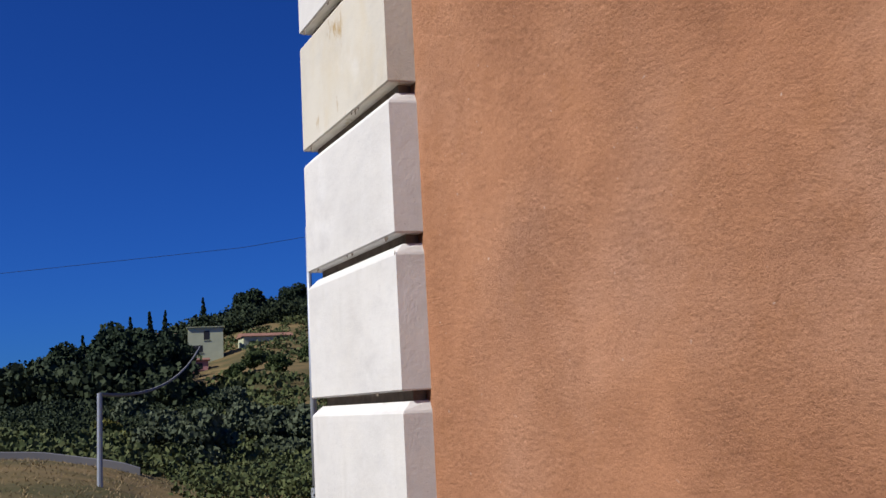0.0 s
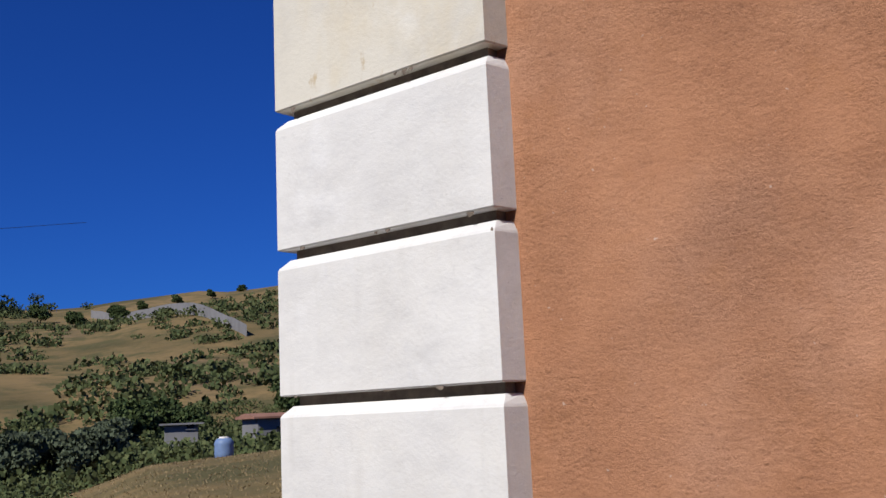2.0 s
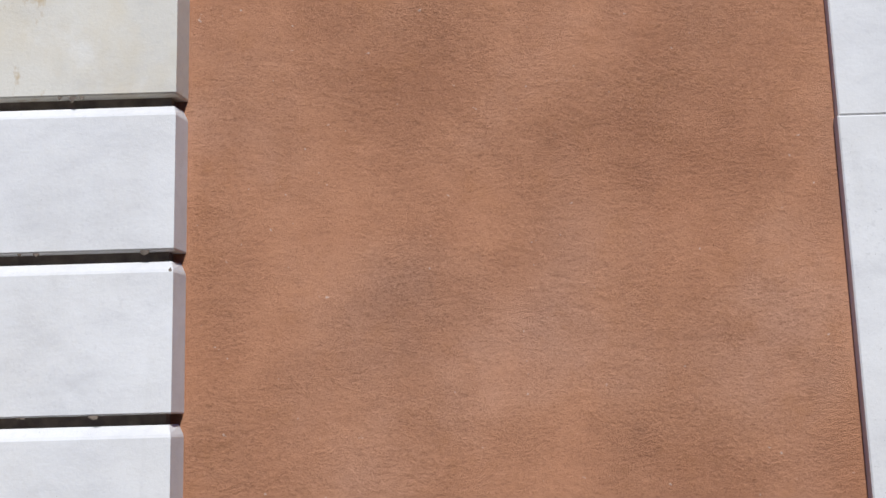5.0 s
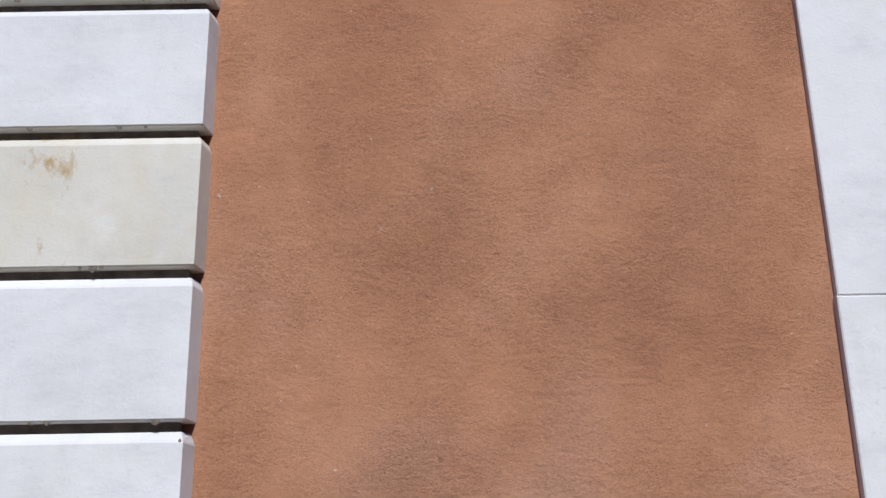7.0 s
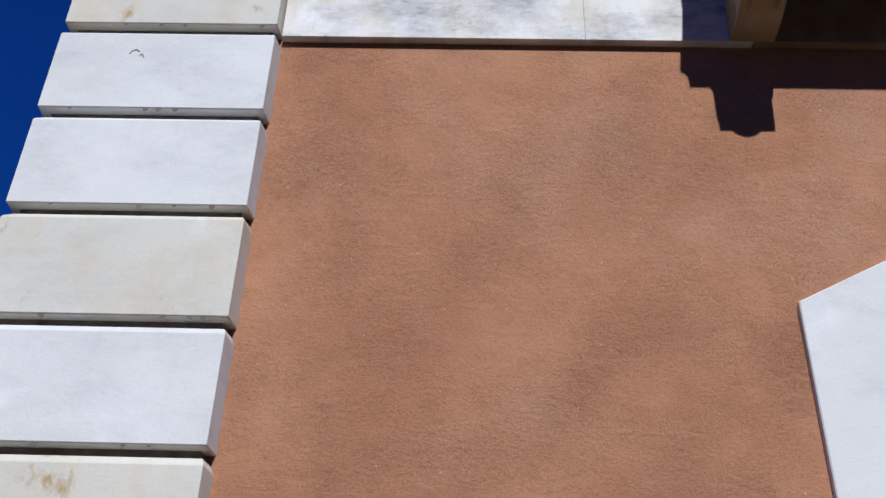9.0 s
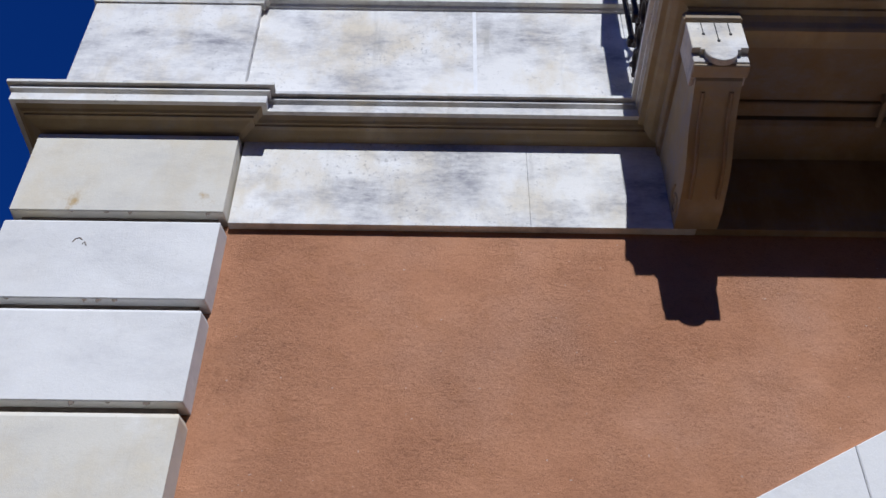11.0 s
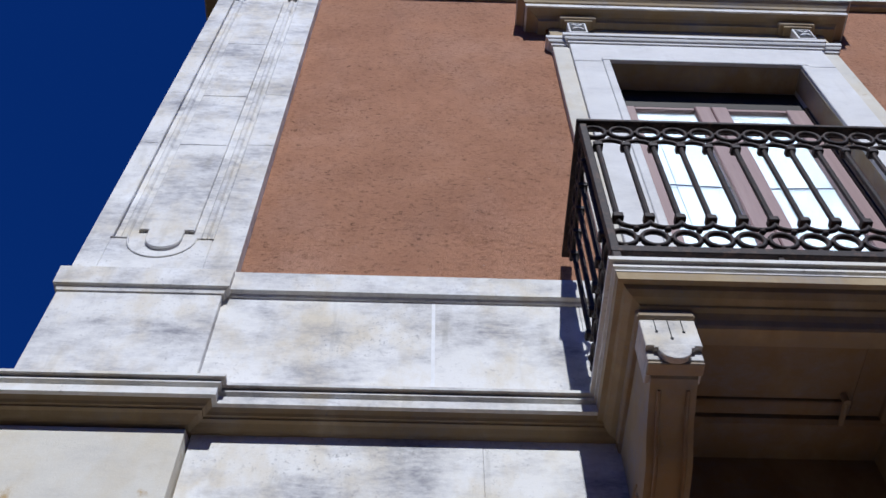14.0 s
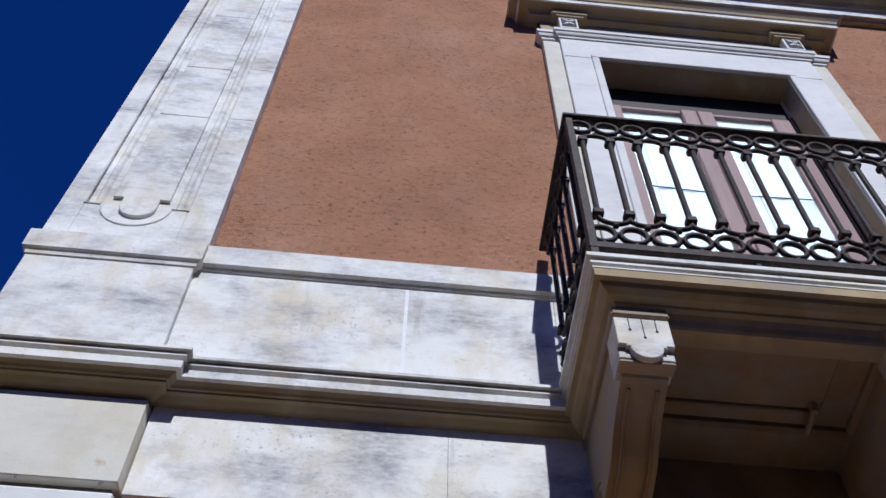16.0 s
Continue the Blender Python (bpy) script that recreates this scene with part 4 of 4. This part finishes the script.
# ---- far houses, walls and poles ----
def house(name, label, az, el, r, w, d, h, wall_mat, roof_mat, windows, turn=0.0, gable=0.6):
    x, y, z = at_dir(az, r)
    z = EYE.z + r * math.tan(radians(el))
    t = thing(name, label, "house", at=(0, 0, 0))
    part("wall", box(-w / 2, w / 2, 0, d, -5.0, h, 0.02), wall_mat, t)
    bm = bmesh.new()
    o = 0.35
    a = [bm.verts.new(p) for p in ((-w / 2 - o, -o, h), (w / 2 + o, -o, h), (w / 2 + o, d + o, h), (-w / 2 - o, d + o, h), (-w / 2 - o, d / 2, h + gable), (w / 2 + o, d / 2, h + gable),
                                   (-w / 2 - o, -o, h + 0.12), (w / 2 + o, -o, h + 0.12), (w / 2 + o, d + o, h + 0.12), (-w / 2 - o, d + o, h + 0.12))]
    for q in ((0, 1, 7, 6), (2, 3, 9, 8), (6, 7, 5, 4), (8, 9, 4, 5), (0, 3, 2, 1), (0, 6, 4, 9, 3), (1, 2, 8, 5, 7)):
        bm.faces.new([a[i] for i in q])
    part("roof", bm, roof_mat, t)
    for wx, wz, ww, wh in windows:
        win = part("window", box(wx - ww / 2, wx + ww / 2, -0.03, 0.15, wz, wz + wh), SHADE, t)
        part("sill", box(wx - ww / 2 - 0.1, wx + ww / 2 + 0.1, -0.12, 0.0, wz - 0.1, wz), wall_mat, win)
    t.matrix_basis = pose(x, y, z, 0, 0, az - 90 + turn)
    return t


house("house", "pale green flat-roofed house with one tall window", 168.35, 3.2, 205, 6.7, 7, 5.5, PALE, PALE, [(0.2, 3.0, 1.1, 1.8), (-1.5, 0.6, 1.8, 1.4)], 0, 0.05)
house("house", "long pale green house with a brown tiled roof", 165.0, 3.0, 210, 10.0, 6, 4.1, PALE, ROOF, [(-3.2, 2.0, 1.1, 1.2), (2.6, 1.6, 1.1, 1.4)], 12, 0.9)
house("house", "small pink house below the others", 168.75, 2.15, 185, 3.4, 4, 2.6, PINK, ROOF, [(0.3, 1.0, 0.9, 1.1)], 0, 0.5)
house("house", "white house with a low tiled roof among trees", 170.7, 3.75, 225, 6.0, 5, 2.2, WHITEWALL, ROOF, [(-1.6, 1.0, 1.0, 1.2), (1.5, 1.0, 1.0, 1.2)], 10, 0.9)
house("house", "house with a bright red roof near the ridge", 165.2, 5.2, 285, 8.0, 6, 1.8, PINK, REDROOF, [(0, 0.5, 1.0, 0.9)], 0, 1.5)
house("farm_shed", "small grey block shed with a clay roof", 140.3, -1.2, 66, 2.0, 3, 1.8, GREYWALL, ROOF, [(0.5, 0.7, 0.5, 0.6)], 20, 0.35)
house("farm_shed", "low white shed in the bushes", 145.1, -0.15, 72, 2.2, 2, 0.45, GREYWALL, GREYWALL, [(0.6, 0.2, 0.5, 0.4)], 0, 0.1)
house("farmhouse", "farmhouse with a dull red roof high on the slope", 137.4, 5.7, 214, 8.0, 6, 2.0, WHITEWALL, ROOF, [(-3, 0.6, 1, 1.0), (2, 0.6, 1, 1.0)], 0, 0.9)


def terrace_wall(label, az0, az1, r, r2, h):
    bm = bmesh.new()
    prev = None
    for k in range(15):
        q = r + (r2 - r) * k / 14
        x, y, z = at_dir(az0 + (az1 - az0) * k / 14, q)
        x2, y2, _ = at_dir(az0 + (az1 - az0) * k / 14, q + 0.8)
        ring = [bm.verts.new(p) for p in ((x, y, z - 1), (x, y, z + h), (x2, y2, z + h), (x2, y2, z - 1))]
        if prev:
            for j in range(4):
                bm.faces.new((prev[j], ring[j], ring[(j + 1) % 4], prev[(j + 1) % 4]))
        prev = ring
    return tagged(part("retaining_wall", bm, GREYWALL), label, "wall")


terrace_wall("long grey concrete retaining wall across the hillside", 141.5, 149.6, 178, 285, 2.2)
terrace_wall("low stone field wall at the edge of the dry field", 171.0, 182, 37, 38, 0.22)

px, py, pz = at_dir(161.35, 28.3)
pole = thing("lamp_pole", "tall tapered galvanised steel pole", "pole", at=(px, py, pz))
part("shaft", tube([(px, py, pz - 0.3), (px, py, 6.45)], 0.105, 12, 0.062), GALV, pole, smooth=True)
part("base_collar", tube([(px, py, pz - 0.1), (px, py, pz + 0.35)], 0.16, 12, 0.14), GALV, pole)
part("top_cap", tube([(px, py, 6.45), (px, py, 6.50)], 0.07, 12, 0.04), GALV, pole)
qx, qy, qz = at_dir(172.6, 26.0)
post = thing("fence_post", "slim grey metal post holding a sagging cable", "pole", at=(qx, qy, qz))
part("shaft", tube([(qx, qy, qz - 0.3), (qx, qy, EYE.z + 26 * math.tan(radians(1.5)))], 0.07, 10, 0.06), GALV, post)
ex, ey, ez = at_dir(168.2, 60.0)
zt, ze = EYE.z + 26 * math.tan(radians(1.45)), EYE.z + 60 * math.tan(radians(3.7))
sag = [(qx + (ex - qx) * s, qy + (ey - qy) * s, zt + (ze - zt) * s - 3.2 * s * (1 - s)) for s in (k / 24 for k in range(25))]
tagged(part("overhead_cable", tube(sag, 0.05, 6), GREYWALL), "sagging grey overhead cable", "cable")
wx, wy = EYE.x + 90 * math.cos(radians(182)), EYE.y + 90 * math.sin(radians(182))
vx, vy = EYE.x + 90 * math.cos(radians(150)), EYE.y + 90 * math.sin(radians(150))
tagged(part("overhead_cable", tube([(wx, wy, EYE.z + 90 * math.tan(radians(7.4))), ((wx + vx) / 2, (wy + vy) / 2, EYE.z + 87 * math.tan(radians(9.0))), (vx, vy, EYE.z + 90 * math.tan(radians(11)))], 0.02, 5), CABLE), "thin dark overhead cable against the sky", "cable")


def water_tank(az, r, el):
    x, y, z = at_dir(az, r)
    z = EYE.z + r * math.tan(radians(el))
    t = thing("water_tank", "blue plastic water tank with a white lid at the field edge", "tank", at=(x, y, z))
    rings = [(0.36, -0.6), (0.40, 0.05), (0.42, 0.12), (0.40, 0.20), (0.42, 0.30), (0.40, 0.40), (0.42, 0.50), (0.40, 0.62), (0.30, 0.76)]
    bm = bmesh.new()
    loops = [[bm.verts.new((x + q * math.cos(k * math.pi / 10), y + q * math.sin(k * math.pi / 10), z + h)) for k in range(20)] for q, h in rings]
    for a, b in zip(loops, loops[1:]):
        for k in range(20):
            bm.faces.new((a[k], a[(k + 1) % 20], b[(k + 1) % 20], b[k]))
    bm.faces.new(loops[0])
    bm.faces.new(loops[-1])
    part("body", bm, make_plain("blue_plastic", (0.16, 0.24, 0.40), 0.5, 0, 0.2, 3), t, smooth=True)
    part("lid", tube([(x, y, z + 0.755), (x, y, z + 0.83)], 0.24, 16, 0.20), WHITEWALL, t, "white lid")


water_tank(143.0, 46, -1.55)
